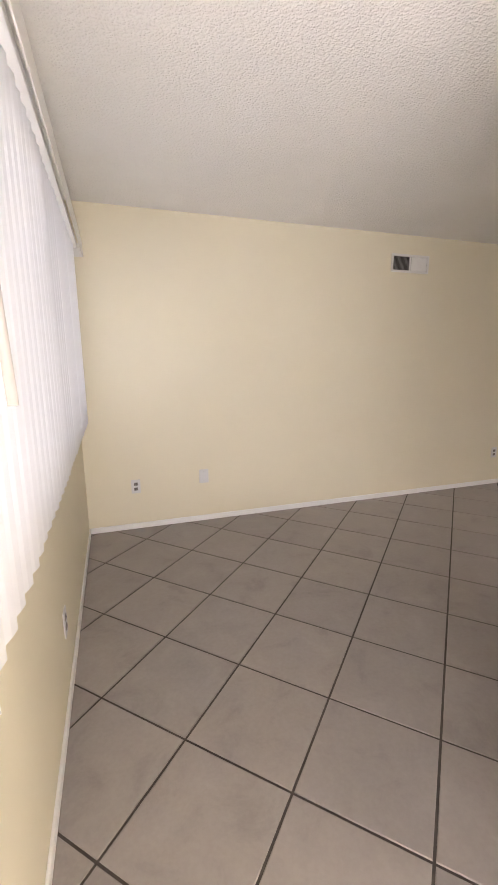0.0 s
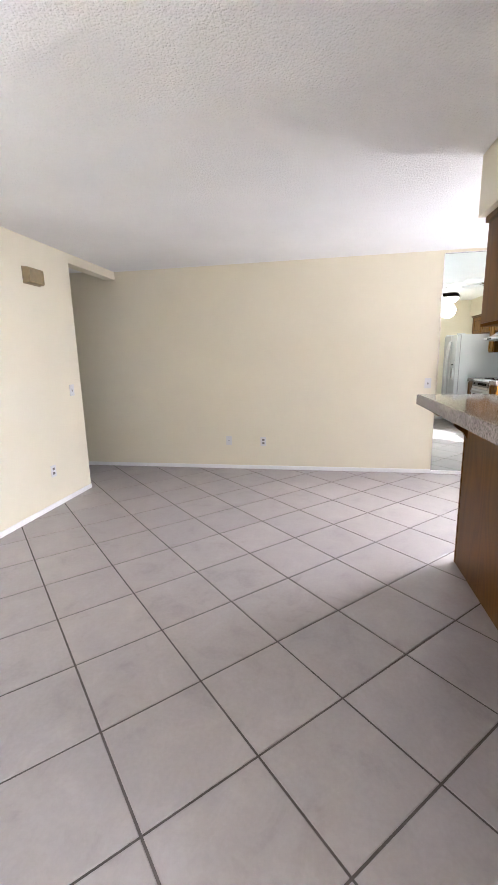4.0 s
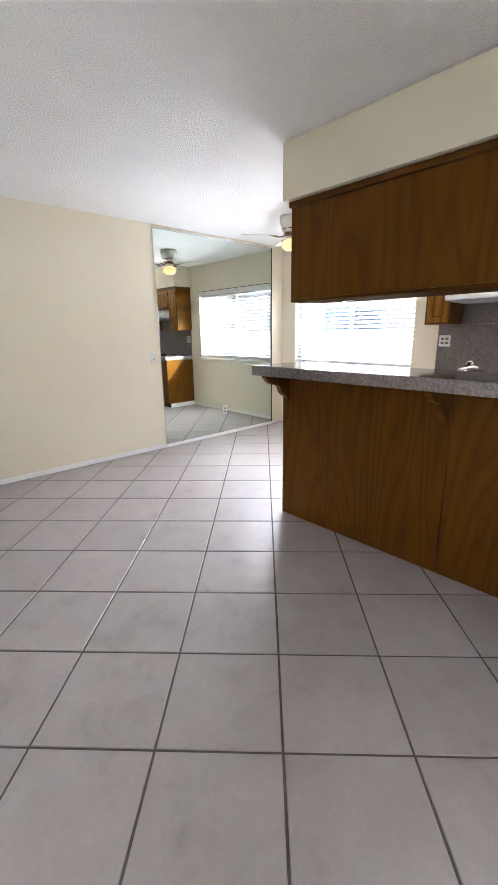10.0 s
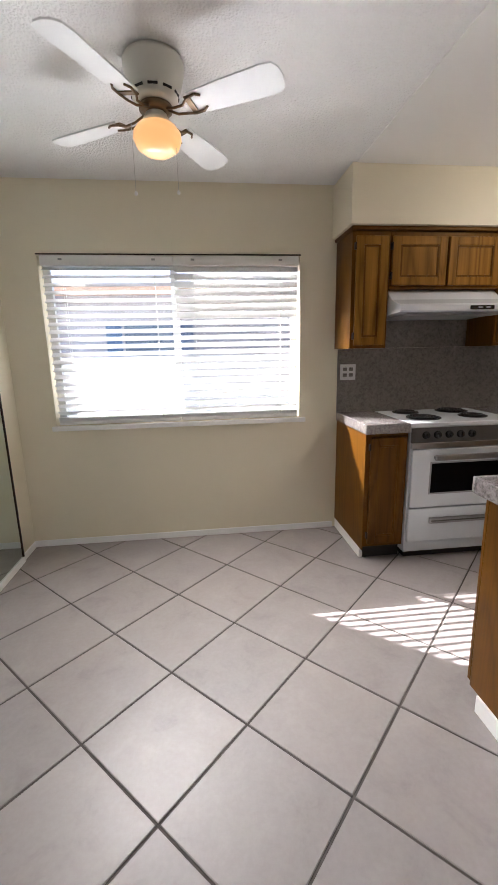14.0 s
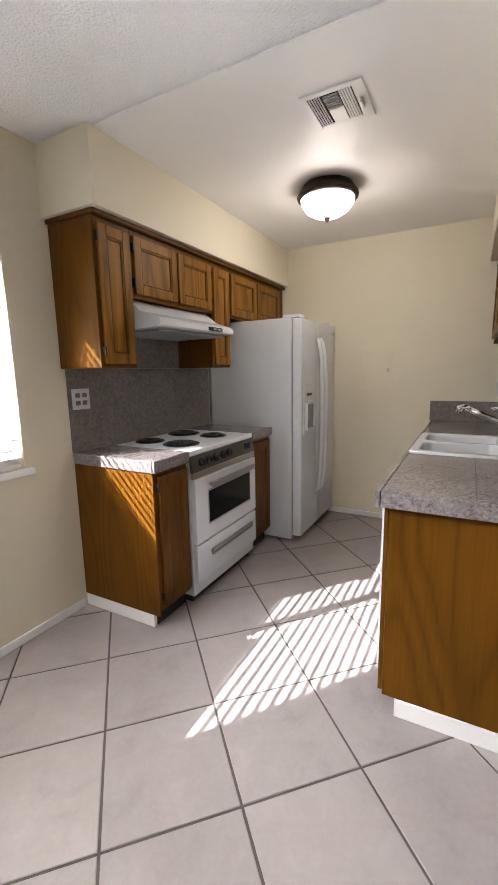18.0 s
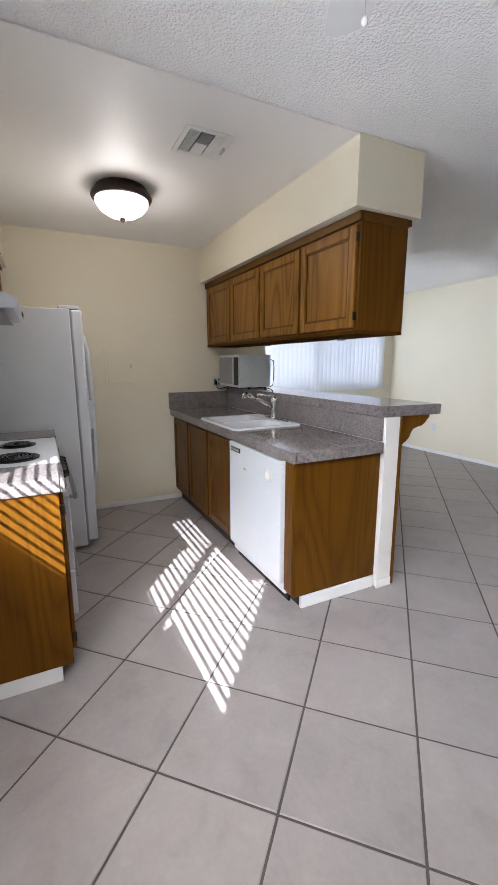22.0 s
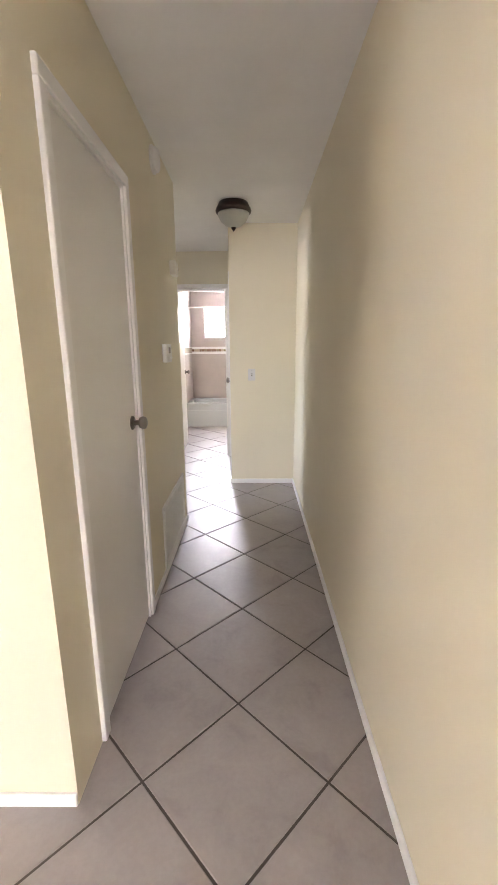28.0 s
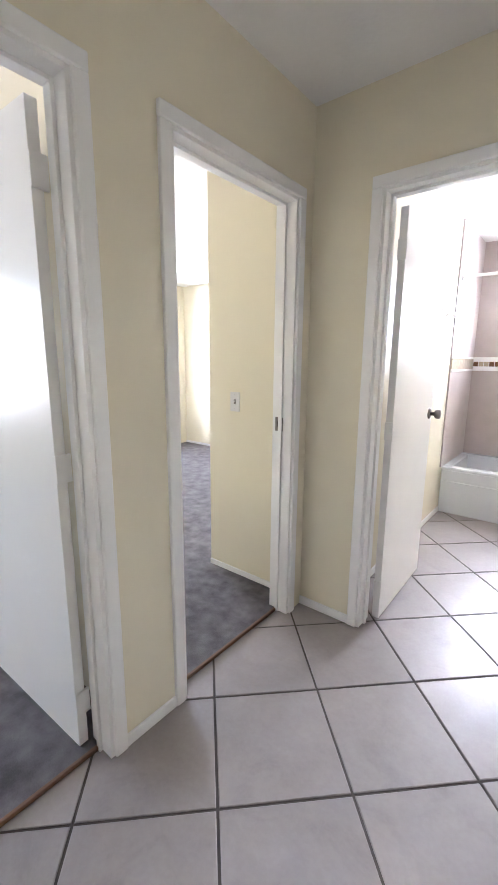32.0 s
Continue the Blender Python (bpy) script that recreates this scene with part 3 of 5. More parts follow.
for k in range(13):
    x = 0.790 + k * 0.0128
    part("louvre", prism([(x, YN - 0.0095), (x + 0.003, YN - 0.0095), (x + 0.009, YN - 0.0035), (x + 0.006, YN - 0.0035)], 2.171, 2.285, "z"), GREYPL, vent, "grey louvre blade")
    x = 0.978 + k * 0.0128
    part("louvre", prism([(x, YN - 0.0035), (x + 0.003, YN - 0.0035), (x + 0.0125, YN - 0.009), (x + 0.0095, YN - 0.009)], 2.171, 2.285, "z"), WHITEPL, vent)

# door chime box
chime = thing("door_chime", 2.27, YN, 2.07, "aged gold door chime box high on the wall", "door chime")
part("case", B(2.165, 2.375, YN - 0.055, YN, 2.072, 2.205, bev=0.008), GOLD, chime)
part("face", B(2.183, 2.357, YN - 0.0575, YN - 0.0545, 2.088, 2.189), plain("dull_gold_grille", (0.26, 0.21, 0.115), 0.55, var=0.15, scale=20), chime, "duller gold front plate")
for a in ((2.173, 2.183, 2.080, 2.197), (2.357, 2.367, 2.080, 2.197), (2.183, 2.357, 2.080, 2.088), (2.183, 2.357, 2.189, 2.197)):
    part("face_frame", B(a[0], a[1], YN - 0.063, YN - 0.0545, a[2], a[3], bev=0.002), GOLD, chime)
part("rim", B(2.160, 2.380, YN - 0.010, YN, 2.067, 2.210, bev=0.003), GOLD, chime)

# ---- west window with vertical blinds ----
y0, y1, z0, z1 = WINDOW_W
win = tagged(new("window_1"), "wide aluminium window behind vertical blinds", "window", kind="structure")
for n, a in (("frame_side", (y0, y0 + 0.045, z0, z1)), ("frame_side", (y1 - 0.045, y1, z0, z1)), ("frame_rail", (y0 + 0.045, y1 - 0.045, z0, z0 + 0.045)), ("frame_rail", (y0 + 0.045, y1 - 0.045, z1 - 0.045, z1)), ("mullion", (0.17, 0.22, z0 + 0.045, z1 - 0.045))):
    part(n, B(XW - 0.12, XW - 0.07, *a, bev=0.003), FRAME, win)
for a, b in ((y0 + 0.04, 0.18), (0.21, y1 - 0.04)):
    pane = part("pane", B(XW - 0.098, XW - 0.092, a, b, z0 + 0.04, z1 - 0.04), GLASS, win)
    pane.visible_shadow = False
part("sill", B(XW - 0.07, XW + 0.018, y0 - 0.02, y1 + 0.03, z0 - 0.022, z0 + 0.003, bev=0.004), TRIM, win, "white painted sill")

blinds = thing("vertical_blinds", XW + 0.07, 0.3, 0.95, "white vinyl vertical blinds drawn across the window", "blinds")
part("headrail", B(XW + 0.045, XW + 0.095, -1.12, 1.60, 2.125, 2.155, bev=0.003), WHITEPL, blinds)
part("valance", B(XW + 0.118, XW + 0.124, -1.14, 1.66, 2.085, 2.175, bev=0.002), WHITEPL, blinds, "slim white valance strip")
part("valance_end", B(XW + 0.0, XW + 0.118, 1.654, 1.660, 2.085, 2.175, bev=0.002), WHITEPL, blinds)


def slat(y, turn, x=XW + 0.06, w=0.089):
    """One vinyl slat, slightly bowed, hung from its carrier."""
    bm = bmesh.new()
    cols = []
    for k in range(5):
        u = (k / 4 - 0.5) * w
        bow = 0.006 * (1 - (2 * k / 4 - 1) ** 2)
        cols.append([(u, bow + 0.0006), (u, bow - 0.0006)])
    rings = []
    for z in (0.953, 2.112):
        rings.append([[bm.verts.new((q, p, z)) for p, q in c] for c in cols])
    lo, hi = rings
    for k in range(4):
        bm.faces.new((lo[k][0], lo[k + 1][0], hi[k + 1][0], hi[k][0]))
        bm.faces.new((lo[k + 1][1], lo[k][1], hi[k][1], hi[k + 1][1]))
        bm.faces.new((lo[k][0], lo[k][1], lo[k + 1][1], lo[k + 1][0]))
    for k in (0, 4):
        bm.faces.new((lo[k][0], hi[k][0], hi[k][1], lo[k][1]))
    box(bm, -0.004, 0.004, -0.006, 0.006, 2.110, 2.126)
    bmesh.ops.recalc_face_normals(bm, faces=bm.faces)
    bm.transform(Matrix.Translation((x, y, 0)) @ Matrix.Rotation(radians(turn), 4, "Z"))
    return bm


rng = random.Random(4)
y = -0.995
while y < 1.49:
    part("slat", slat(y, -21 + rng.uniform(-3, 3)), SLAT, blinds)
    y += 0.0765
part("slat", slat(-1.055, 78, XW + 0.05), SLAT, blinds, "slat turned edge-on")
part("wand", C((XW + 0.155, -1.08, 1.36), (XW + 0.13, -1.08, 2.11), 0.006, n=10), plain("grey_wand", (0.45, 0.42, 0.40), 0.4), blinds, "grey tilt wand", smooth=True)
part("bracket", B(XW + 0.001, XW + 0.028, -1.105, -1.075, 0.995, 1.022, bev=0.004), IVORY, blinds)

# ---- south window with horizontal blinds ----
x0, x1, z0, z1 = WINDOW_S
win = tagged(new("window_2"), "sliding aluminium window in the dining corner", "window", kind="structure")
for n, a, zz in (("frame_side", (x0, x0 + 0.045), (z0, z1)), ("frame_side", (x1 - 0.05, x1), (z0, z1)), ("frame_rail", (x0 + 0.045, x1 - 0.05), (z0, z0 + 0.05)), ("frame_rail", (x0 + 0.045, x1 - 0.05), (z1 - 0.045, z1)), ("mullion", (2.68, 2.73), (z0 + 0.05, z1 - 0.045))):
    part(n, B(*a, YS - 0.125, YS - 0.085, *zz, bev=0.003), FRAME, win)
for a, b in ((x0 + 0.04, 2.69), (2.72, x1 - 0.04)):
    pane = part("pane", B(a, b, YS - 0.108, YS - 0.103, z0 + 0.045, z1 - 0.04), GLASS, win)
    pane.visible_shadow = False
part("screen", B(x0 + 0.045, 2.69, YS - 0.134, YS - 0.132, z0 + 0.05, z1 - 0.045), SCREEN, win, "dark insect screen")
part("sill", B(x0 - 0.045, x1 + 0.03, YS - 0.08, YS + 0.018, z0 - 0.036, z0 - 0.002, bev=0.005), TRIM, win, "white painted sill")


def blind(name, a, b, stack, shut, tilt, label):
    ob = thing(name, (a + b) / 2, YS - 0.03, z0, label, "blinds", "dining window blinds")
    part("headrail", B(a + 0.001, b - 0.001, YS - 0.055, YS + 0.006, 1.960, 2.0225, bev=0.003), WHITEPL, ob)
    part("bottom_rail", B(a + 0.004, b - 0.004, YS - 0.053, YS - 0.003, z0 + 0.005, z0 + 0.03, bev=0.004), WHITEPL, ob)
    for k in range(5):
        part("slat", B(a + 0.0008, b - 0.0008, YS - 0.053, YS - 0.003, z0 + 0.0315 + 0.0052 * k, z0 + 0.0345 + 0.0052 * k), HSLAT, ob)
    z = z0 + 0.085
    while z < 1.945:
        bm = bmesh.new()
        box(bm, a + 0.0008, b - 0.0008, -0.025, 0.025, -0.0014, 0.0014)
        bm.transform(Matrix.Translation((0, YS - 0.028, z)) @ Matrix.Rotation(radians(34 if z < stack else -66 if z > shut else -tilt), 4, "X"))
        part("slat", bm, HSLAT, ob)
        z += 0.0505
    for u in (a + 0.13, b - 0.13):
        bm = C((u, YS - 0.002, z0 + 0.02), (u, YS - 0.002, 1.96), 0.0016, n=6)
        cyl(bm, (u, YS - 0.054, z0 + 0.02), (u, YS - 0.054, 1.96), 0.0016, n=6)
        part("ladder_cord", bm, WHITEPL, ob)
        part("cord_lock", B(u - 0.012, u + 0.012, YS + 0.004, YS + 0.012, 1.990, 2.002, bev=0.002), GREYPL, ob)
    return ob


blind("window_blinds", 1.84, 2.699, 1.10, 1.60, 35, "white horizontal slat blinds, slats open, screened pane behind")
b2 = blind("window_blinds", 2.6995, 3.555, 1.16, 2.1, 31, "white horizontal slat blinds, slats open to the daylight")
part("pull_cord", C((1.97, YS + 0.012, 1.25), (1.97, YS + 0.006, 1.96), 0.0018, n=6), WHITEPL, b2)
solo("blind_valance", B(1.825, 3.575, YS + 0.003, YS + 0.010, 2.024, 2.032, bev=0.002), BRONZE, "thin dark valance edge over the blinds", "valance", at=(2.7, YS, 2.0))

# ---- mirror wall ----
mir = thing("wall_mirror", XE, -3.0, 0.03, "large floor-to-ceiling mirror panels on the dining wall", "mirror")
part("pane", B(XE - 0.007, XE - 0.001, -3.90, -2.075, 0.035, 2.43, bev=0.001, seg=1), MIRROR, mir)
part("bottom_channel", B(XE - 0.020, XE, -3.905, -2.07, 0.0, 0.035, bev=0.003), TRIM, mir, "white bottom channel")
part("edge_trim", B(XE - 0.013, XE, -2.075, -2.065, 0.035, 2.435, bev=0.002), CHROME, mir, "bright edge trim")
part("edge_trim", B(XE - 0.013, XE, -3.910, -3.90, 0.035, 2.435, bev=0.002), BRONZE, mir, "dark edge trim")
part("top_trim", B(XE - 0.013, XE, -3.90, -2.075, 2.43, 2.44, bev=0.002), CHROME, mir)

# ---- ceiling fan ----
FX, FY = 2.675, -3.0
fan = thing("ceiling_fan", FX, FY, 2.05, "white four-blade ceiling fan with a lit amber globe", "ceiling fan")
FANW = plain("off_white_fan_enamel", (0.66, 0.65, 0.58), 0.35, var=0.05)
part("canopy", lathe([(0.108, ZC + 0.002), (0.115, 2.452), (0.114, 2.425), (0.100, 2.372), (0.090, 2.364), (0.087, 2.333), (0.064, 2.318)], (FX, FY, 0)), FANW, fan, smooth=True)
for k in range(10):
    a = 2 * math.pi * k / 10
    bm = B(-0.018, 0.018, -0.003, 0.003, -0.004, 0.004)
    bm.transform(Matrix.Translation((FX, FY, 2.348)) @ Matrix.Rotation(a, 4, "Z") @ Matrix.Translation((0, 0.0875, 0)))
    part("vent_slot", bm, DARK, fan, "dark vent slot")
part("flywheel", lathe([(0.058, 2.319), (0.064, 2.314), (0.064, 2.300), (0.04, 2.290)], (FX, FY, 0)), OLDBRASS, fan, "tarnished brass ring", smooth=True)
part("switch_housing", lathe([(0.036, 2.292), (0.042, 2.286), (0.042, 2.276), (0.050, 2.271), (0.053, 2.260), (0.045, 2.254)], (FX, FY, 0)), FANW, fan, smooth=True)
BLADE = plain("white_fan_blade", (0.80, 0.81, 0.80), 0.35, var=0.03)
for k in range(4):
    turn = Matrix.Translation((FX, FY, 2.290)) @ Matrix.Rotation(radians(59 + 90 * k), 4, "Z") @ Matrix.Rotation(radians(-12), 4, "X")
    out = [(0.165, -0.048), (0.30, -0.058), (0.46, -0.064), (0.50, -0.058), (0.517, -0.035), (0.522, 0), (0.517, 0.035), (0.50, 0.058), (0.46, 0.064), (0.30, 0.058), (0.165, 0.048)]
    bm = prism(out, -0.003, 0.003, "z")
    bm.transform(turn)
    bl = part("blade", bm, BLADE, fan)
    bm = bmesh.new()
    for s in (-1, 1):
        arc = [(0.055, 0.006 * s, 0.004), (0.095, 0.016 * s, -0.012), (0.135, 0.020 * s, -0.016), (0.160, 0.036 * s, -0.010), (0.195, 0.040 * s, -0.006), (0.215, 0.026 * s, -0.005)]
        for p, q in zip(arc, arc[1:]):
            cyl(bm, p, q, 0.0045, n=8)
    box(bm, 0.150, 0.172, -0.040, 0.040, -0.0075, -0.0032)
    bm.transform(turn)
    part("blade_iron", bm, OLDBRASS, bl, "tarnished brass blade iron")
part("globe", lathe([(0.045, 2.256), (0.076, 2.243), (0.092, 2.221), (0.093, 2.200), (0.082, 2.173), (0.055, 2.154), (0.02, 2.148)], (FX, FY, 0)), GLOBE, fan, "lit amber glass globe", smooth=True)
for dx, low in ((-0.072, 2.016), (0.095, 2.010)):
    ch = part("pull_chain", C((FX + dx, FY + 0.02, low), (FX + dx, FY + 0.02, 2.25), 0.0010, n=6), STEEL, fan)
    part("chain_knob", lathe([(0.002, low + 0.002), (0.006, low - 0.002), (0.0068, low - 0.009), (0.003, low - 0.014)], (FX + dx, FY + 0.02, 0), 12), WHITEPL, ch, smooth=True)


def dome_light(x, y, top, r, bowl, label, group="dome ceiling lights"):
    ob = thing("ceiling_light", x, y, top - 0.2, label, "ceiling light", group)
    part("rim", lathe([(r * 0.80, top), (r * 0.86, top - 0.02), (r * 0.97, top - 0.045), (r, top - 0.058), (r * 0.97, top - 0.072), (r * 0.86, top - 0.076)], (x, y, 0), 40), BRONZE, ob, "dark bronze rim", smooth=True)
    part("bowl", lathe([(r * 0.87, top - 0.072), (r * 0.84, top - 0.10), (r * 0.70, top - 0.135), (r * 0.45, top - 0.163), (r * 0.15, top - 0.176)], (x, y, 0), 40), bowl, ob, "frosted glass bowl", smooth=True)
    part("finial", lathe([(0.014, top - 0.172), (0.02, top - 0.178), (0.016, top - 0.188), (0.008, top - 0.198), (0.002, top - 0.206)], (x, y, 0), 16), BRONZE, ob, "bronze finial", smooth=True)
    return ob


dome_light(0.425, -3.033, ZC - 0.006, 0.187, LAMPGLASS, "lit dome ceiling light with a bronze rim")
dome_light(3.26, 4.33, ZH, 0.142, FROST, "unlit frosted dome light with a bronze rim")
lamp = new("kitchen_bulb", bpy.data.lights.new("kitchen_bulb", "POINT"))
lamp.data.energy, lamp.data.color, lamp.data.shadow_soft_size = 0.65, (1.0, 0.86, 0.68), 0.13
lamp.location = (0.425, -3.033, 2.16)

# ---- kitchen ceiling register ----
reg = thing("ceiling_vent", 1.158, -2.755, ZC - 0.02, "white metal ceiling air vent with a damper lever", "air vent")
zz = (ZC - 0.014, ZC - 0.006)
for a in ((1.028, 1.288, -2.885, -2.860), (1.028, 1.288, -2.675, -2.628), (1.028, 1.053, -2.860, -2.675), (1.263, 1.288, -2.860, -2.675)):
    part("frame", B(*a, *zz, bev=0.002), WHITEPL, reg)
part("backing", B(1.048, 1.268, -2.865, -2.67, ZC - 0.0085, ZC - 0.0065), DARK, reg, "dark duct opening")
for k in range(5):
    y = -2.853 + k * 0.0105
    part("louvre", B(1.053, 1.263, y, y + 0.003, ZC - 0.016, ZC - 0.009), WHITEPL, reg)
    y = -2.728 + k * 0.0105
    part("louvre", B(1.053, 1.263, y, y + 0.006, ZC - 0.016, ZC - 0.009), WHITEPL, reg)
for k in range(6):
    x = 1.163 + k * 0.0165
    part("louvre", B(x, x + 0.004, -2.797, -2.735, ZC - 0.015, ZC - 0.009), GREYPL, reg)
part("blank", B(1.053, 1.153, -2.797, -2.735, ZC - 0.013, ZC - 0.009), WHITEPL, reg)
part("lever", B(1.128, 1.178, -2.660, -2.648, ZC - 0.03, ZC - 0.012, bev=0.003), STEEL, reg, "damper lever")

# ---- bar ----
structure("bar_wall", B(XB, 1.574, -1.825, -1.717, 0, 1.068, bev=0.002), plain("white_post_paint", (0.80, 0.78, 0.72), 0.5, var=0.03), "white painted half wall of the bar", "wall")
structure("bar_wall_base", B(1.574, 1.584, -1.837, -1.719, 0, 0.055, bev=0.003), TRIM, "white base at the half wall's end", "baseboard")
bar = thing("bar_counter", 0.4, -1.705, 0, "stained oak plywood panels on the bar front", "bar")
part("panel", B(XB + 0.002, 0.4075, -1.715, -1.701, 0.002, 1.066), WOOD, bar)
part("panel", B(0.4115, 1.562, -1.715, -1.701, 0.002, 1.066), WOOD, bar)
part("corner_strip", B(1.5625, 1.582, -1.717, -1.697, 0.002, 1.066, bev=0.003), WOOD, bar)
top = thing("bar_countertop", 0.4, -1.5, 1.07, "grey stone-look bar top with a thick front edge", "countertop")
bm = prism([(XB + 0.001, -1.845), (1.565, -1.845), (1.594, -1.405), (XB + 0.001, -1.405)], 1.069, 1.133, "z")
bmesh.ops.bevel(bm, geom=list(bm.edges), offset=0.004, segments=2, affect="EDGES")
part("slab", bm, GRANITE, top)
for a, b in ((XB + 0.003, -0.012), (-0.01, 0.728), (0.73, 1.592)):
    part("edge_strip", B(a, b, -1.407, -1.4015, 1.0705, 1.1315, bev=0.002), GRANITE, top)


def corbel(x):
    ob = thing("bar_corbel", x, -1.7, 0.80, "curved stained oak bracket under the bar top", "bracket", "bar corbels")
    line = [(-1.7005, 1.068), (-1.4635, 1.068), (-1.4635, 1.0496), (-1.4803, 1.0376), (-1.4971, 1.0176), (-1.524, 1.0016), (-1.5509, 0.9976), (-1.596, 0.9856), (-1.6128, 0.9616), (-1.6262, 0.9336), (-1.6498, 0.9136), (-1.6733, 0.9016), (-1.6867, 0.8816), (-1.7005, 0.8536)]
    bm = prism(line, x - 0.019, x + 0.019, "x")
    part("bracket", bm, WOOD, ob)


corbel(1.545)
corbel(0.447)

solo("bar_splash", B(XK + 0.001, 1.556, -1.847, -1.827, 0.927, 1.067, bev=0.002), GRANITE, "grey stone-look upstand behind the sink", "backsplash", at=(0.4, -1.835, 0.927))
solo("end_splash", B(XK, XK + 0.02, -2.475, -1.849, 0.927, 1.09, bev=0.002), GRANITE, "grey stone-look upstand on the end wall", "backsplash", at=(XK, -2.125, 0.927))


# ---- cabinets ----
def cab_door(parent, a0, a1, z0, z1, y, sgn, hinge=None, wood=None):
    """A framed oak door in the plane y facing sgn; hinge: the x of its hinged side."""
    f, t = 0.052, 0.019
    yb, yf = sorted((y, y + sgn * t))
    bm = bmesh.new()
    if a1 - a0 < 0.16:
        f = 0.036
    for c in ((a0, a0 + f, z0, z1), (a1 - f, a1, z0, z1)):
        box(bm, c[0], c[1], yb, yf, c[2], c[3], bev=0.004)
    for c in ((a0 + f, a1 - f, z0, z0 + f), (a0 + f, a1 - f, z1 - f, z1)):
        box(bm, c[0], c[1], yb, yf, c[2], c[3], bev=0.004)
    wood = wood or DOORWOOD_LIT
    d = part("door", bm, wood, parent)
    yi, yo = sorted((y + sgn * 0.003, y + sgn * 0.010))
    part("panel", B(a0 + f - 0.003, a1 - f + 0.003, yi, yo, z0 + f - 0.003, z1 - f + 0.003), wood, d)
    m = 0.012
    bm = bmesh.new()
    ya, yz = sorted((y + sgn * 0.008, y + sgn * 0.0155))
    for c in ((a0 + f - 0.001, a0 + f + m, z0 + f, z1 - f), (a1 - f - m, a1 - f + 0.001, z0 + f, z1 - f), (a0 + f + m, a1 - f - m, z0 + f - 0.001, z0 + f + m), (a0 + f + m, a1 - f - m, z1 - f - m, z1 - f + 0.001)):
        box(bm, c[0], c[1], ya, yz, c[2], c[3], bev=0.003)
    part("moulding", bm, WOOD, d)
    if hinge is not None:
        for z in (z0 + 0.06, z1 - 0.06):
            yy = sorted((y, y + sgn * 0.022))
            part("hinge", B(hinge - 0.005, hinge + 0.005, *yy, z - 0.022, z + 0.022, bev=0.002), BRONZE, d, "dark bronze hinge")
    return d


def wall_cabinet(x0, x1, y0, y1, z0, z1, doors, sgn, label, group):
    face = y1 if sgn > 0 else y0
    ob = thing("wall_cabinet", (x0 + x1) / 2, (y0 + y1) / 2, z0, label, "cabinet", group)
    part("body", B(x0, x1, y0, y1, z0, z1, bev=0.0015, seg=1), WOOD, ob)
    for a, b, h in doors:
        cab_door(ob, a, b, z0 + 0.02, z1 - 0.03, face, sgn, h)
    return ob


G = "oak wall cabinets"
YU = -3.82
wall_cabinet(1.322, 1.57, YS, YU, 1.39, 2.105, [(1.338, 1.548, 1.553)], 1, "tall narrow stained oak wall cabinet beside the window", G)
wall_cabinet(0.555, 1.32, YS, YU, 1.76, 2.105, [(0.945, 1.308, 1.313), (0.570, 0.928, 0.565)], 1, "short two-door oak wall cabinet over the range hood", G)
wall_cabinet(0.315, 0.553, YS, YU, 1.39, 2.105, [(0.332, 0.538, None)], 1, "tall narrow oak wall cabinet beside the refrigerator", G)
wall_cabinet(XK + 0.001, 0.313, YS, YU, 1.755, 2.105, [(-0.115, 0.298, None), (-0.585, -0.135, None)], 1, "short oak wall cabinet over the refrigerator", G)
solo("cabinet_crown", B(XK + 0.001, 1.585, YS, YU + 0.03, 2.106, 2.129, bev=0.006), WOODH, "oak crown strip along the wall cabinets", "trim", at=(0.5, -3.9, 2.106))

YB = -2.052
barcab = thing("wall_cabinet", 0.4, -1.915, 1.535, "long stained oak hanging cabinet over the bar", "cabinet", G)
part("body", B(XK + 0.001, 1.545, YB, -1.74, 1.55, 2.108, bev=0.0015, seg=1), WOOD, barcab)
part("bottom_rim", B(XK + 0.001, 1.547, YB - 0.002, -1.727, 1.533, 1.551, bev=0.002), DULLWOOD, barcab)
part("back_panel", B(XB + 0.001, 1.545, -1.7395, -1.727, 1.552, 2.101), WOOD, barcab, "figured oak veneer back panel")
part("back_crown", B(XB + 0.001, 1.556, -1.739, -1.709, 2.102, 2.138, bev=0.006), WOODH, barcab)
part("front_crown", B(XK + 0.001, 1.556, YB - 0.018, YB, 2.090, 2.138, bev=0.006), WOODH, barcab)
part("end_crown", B(1.5455, 1.556, YB, -1.74, 2.090, 2.138, bev=0.004), WOODH, barcab)
for a, b, h in ((1.020, 1.525, 1.531), (0.475, 0.995, 0.470), (-0.075, 0.450, None), (-0.635, -0.10, None)):
    cab_door(barcab, a, b, 1.565, 2.078, YB, -1, h)
for x in (1.17, 0.20):
    puck = thing("puck_light", x, -1.855, 1.52, "small round puck light under the hanging cabinet", "light", "puck lights")
    part("ring", lathe([(0.034, 1.533), (0.036, 1.526), (0.033, 1.520), (0.026, 1.519)], (x, -1.855, 0), 24), CHROME, puck, smooth=True)
    part("lens", lathe([(0.025, 1.523), (0.022, 1.517), (0.008, 1.515)], (x, -1.855, 0), 24), FROST, puck, smooth=True)


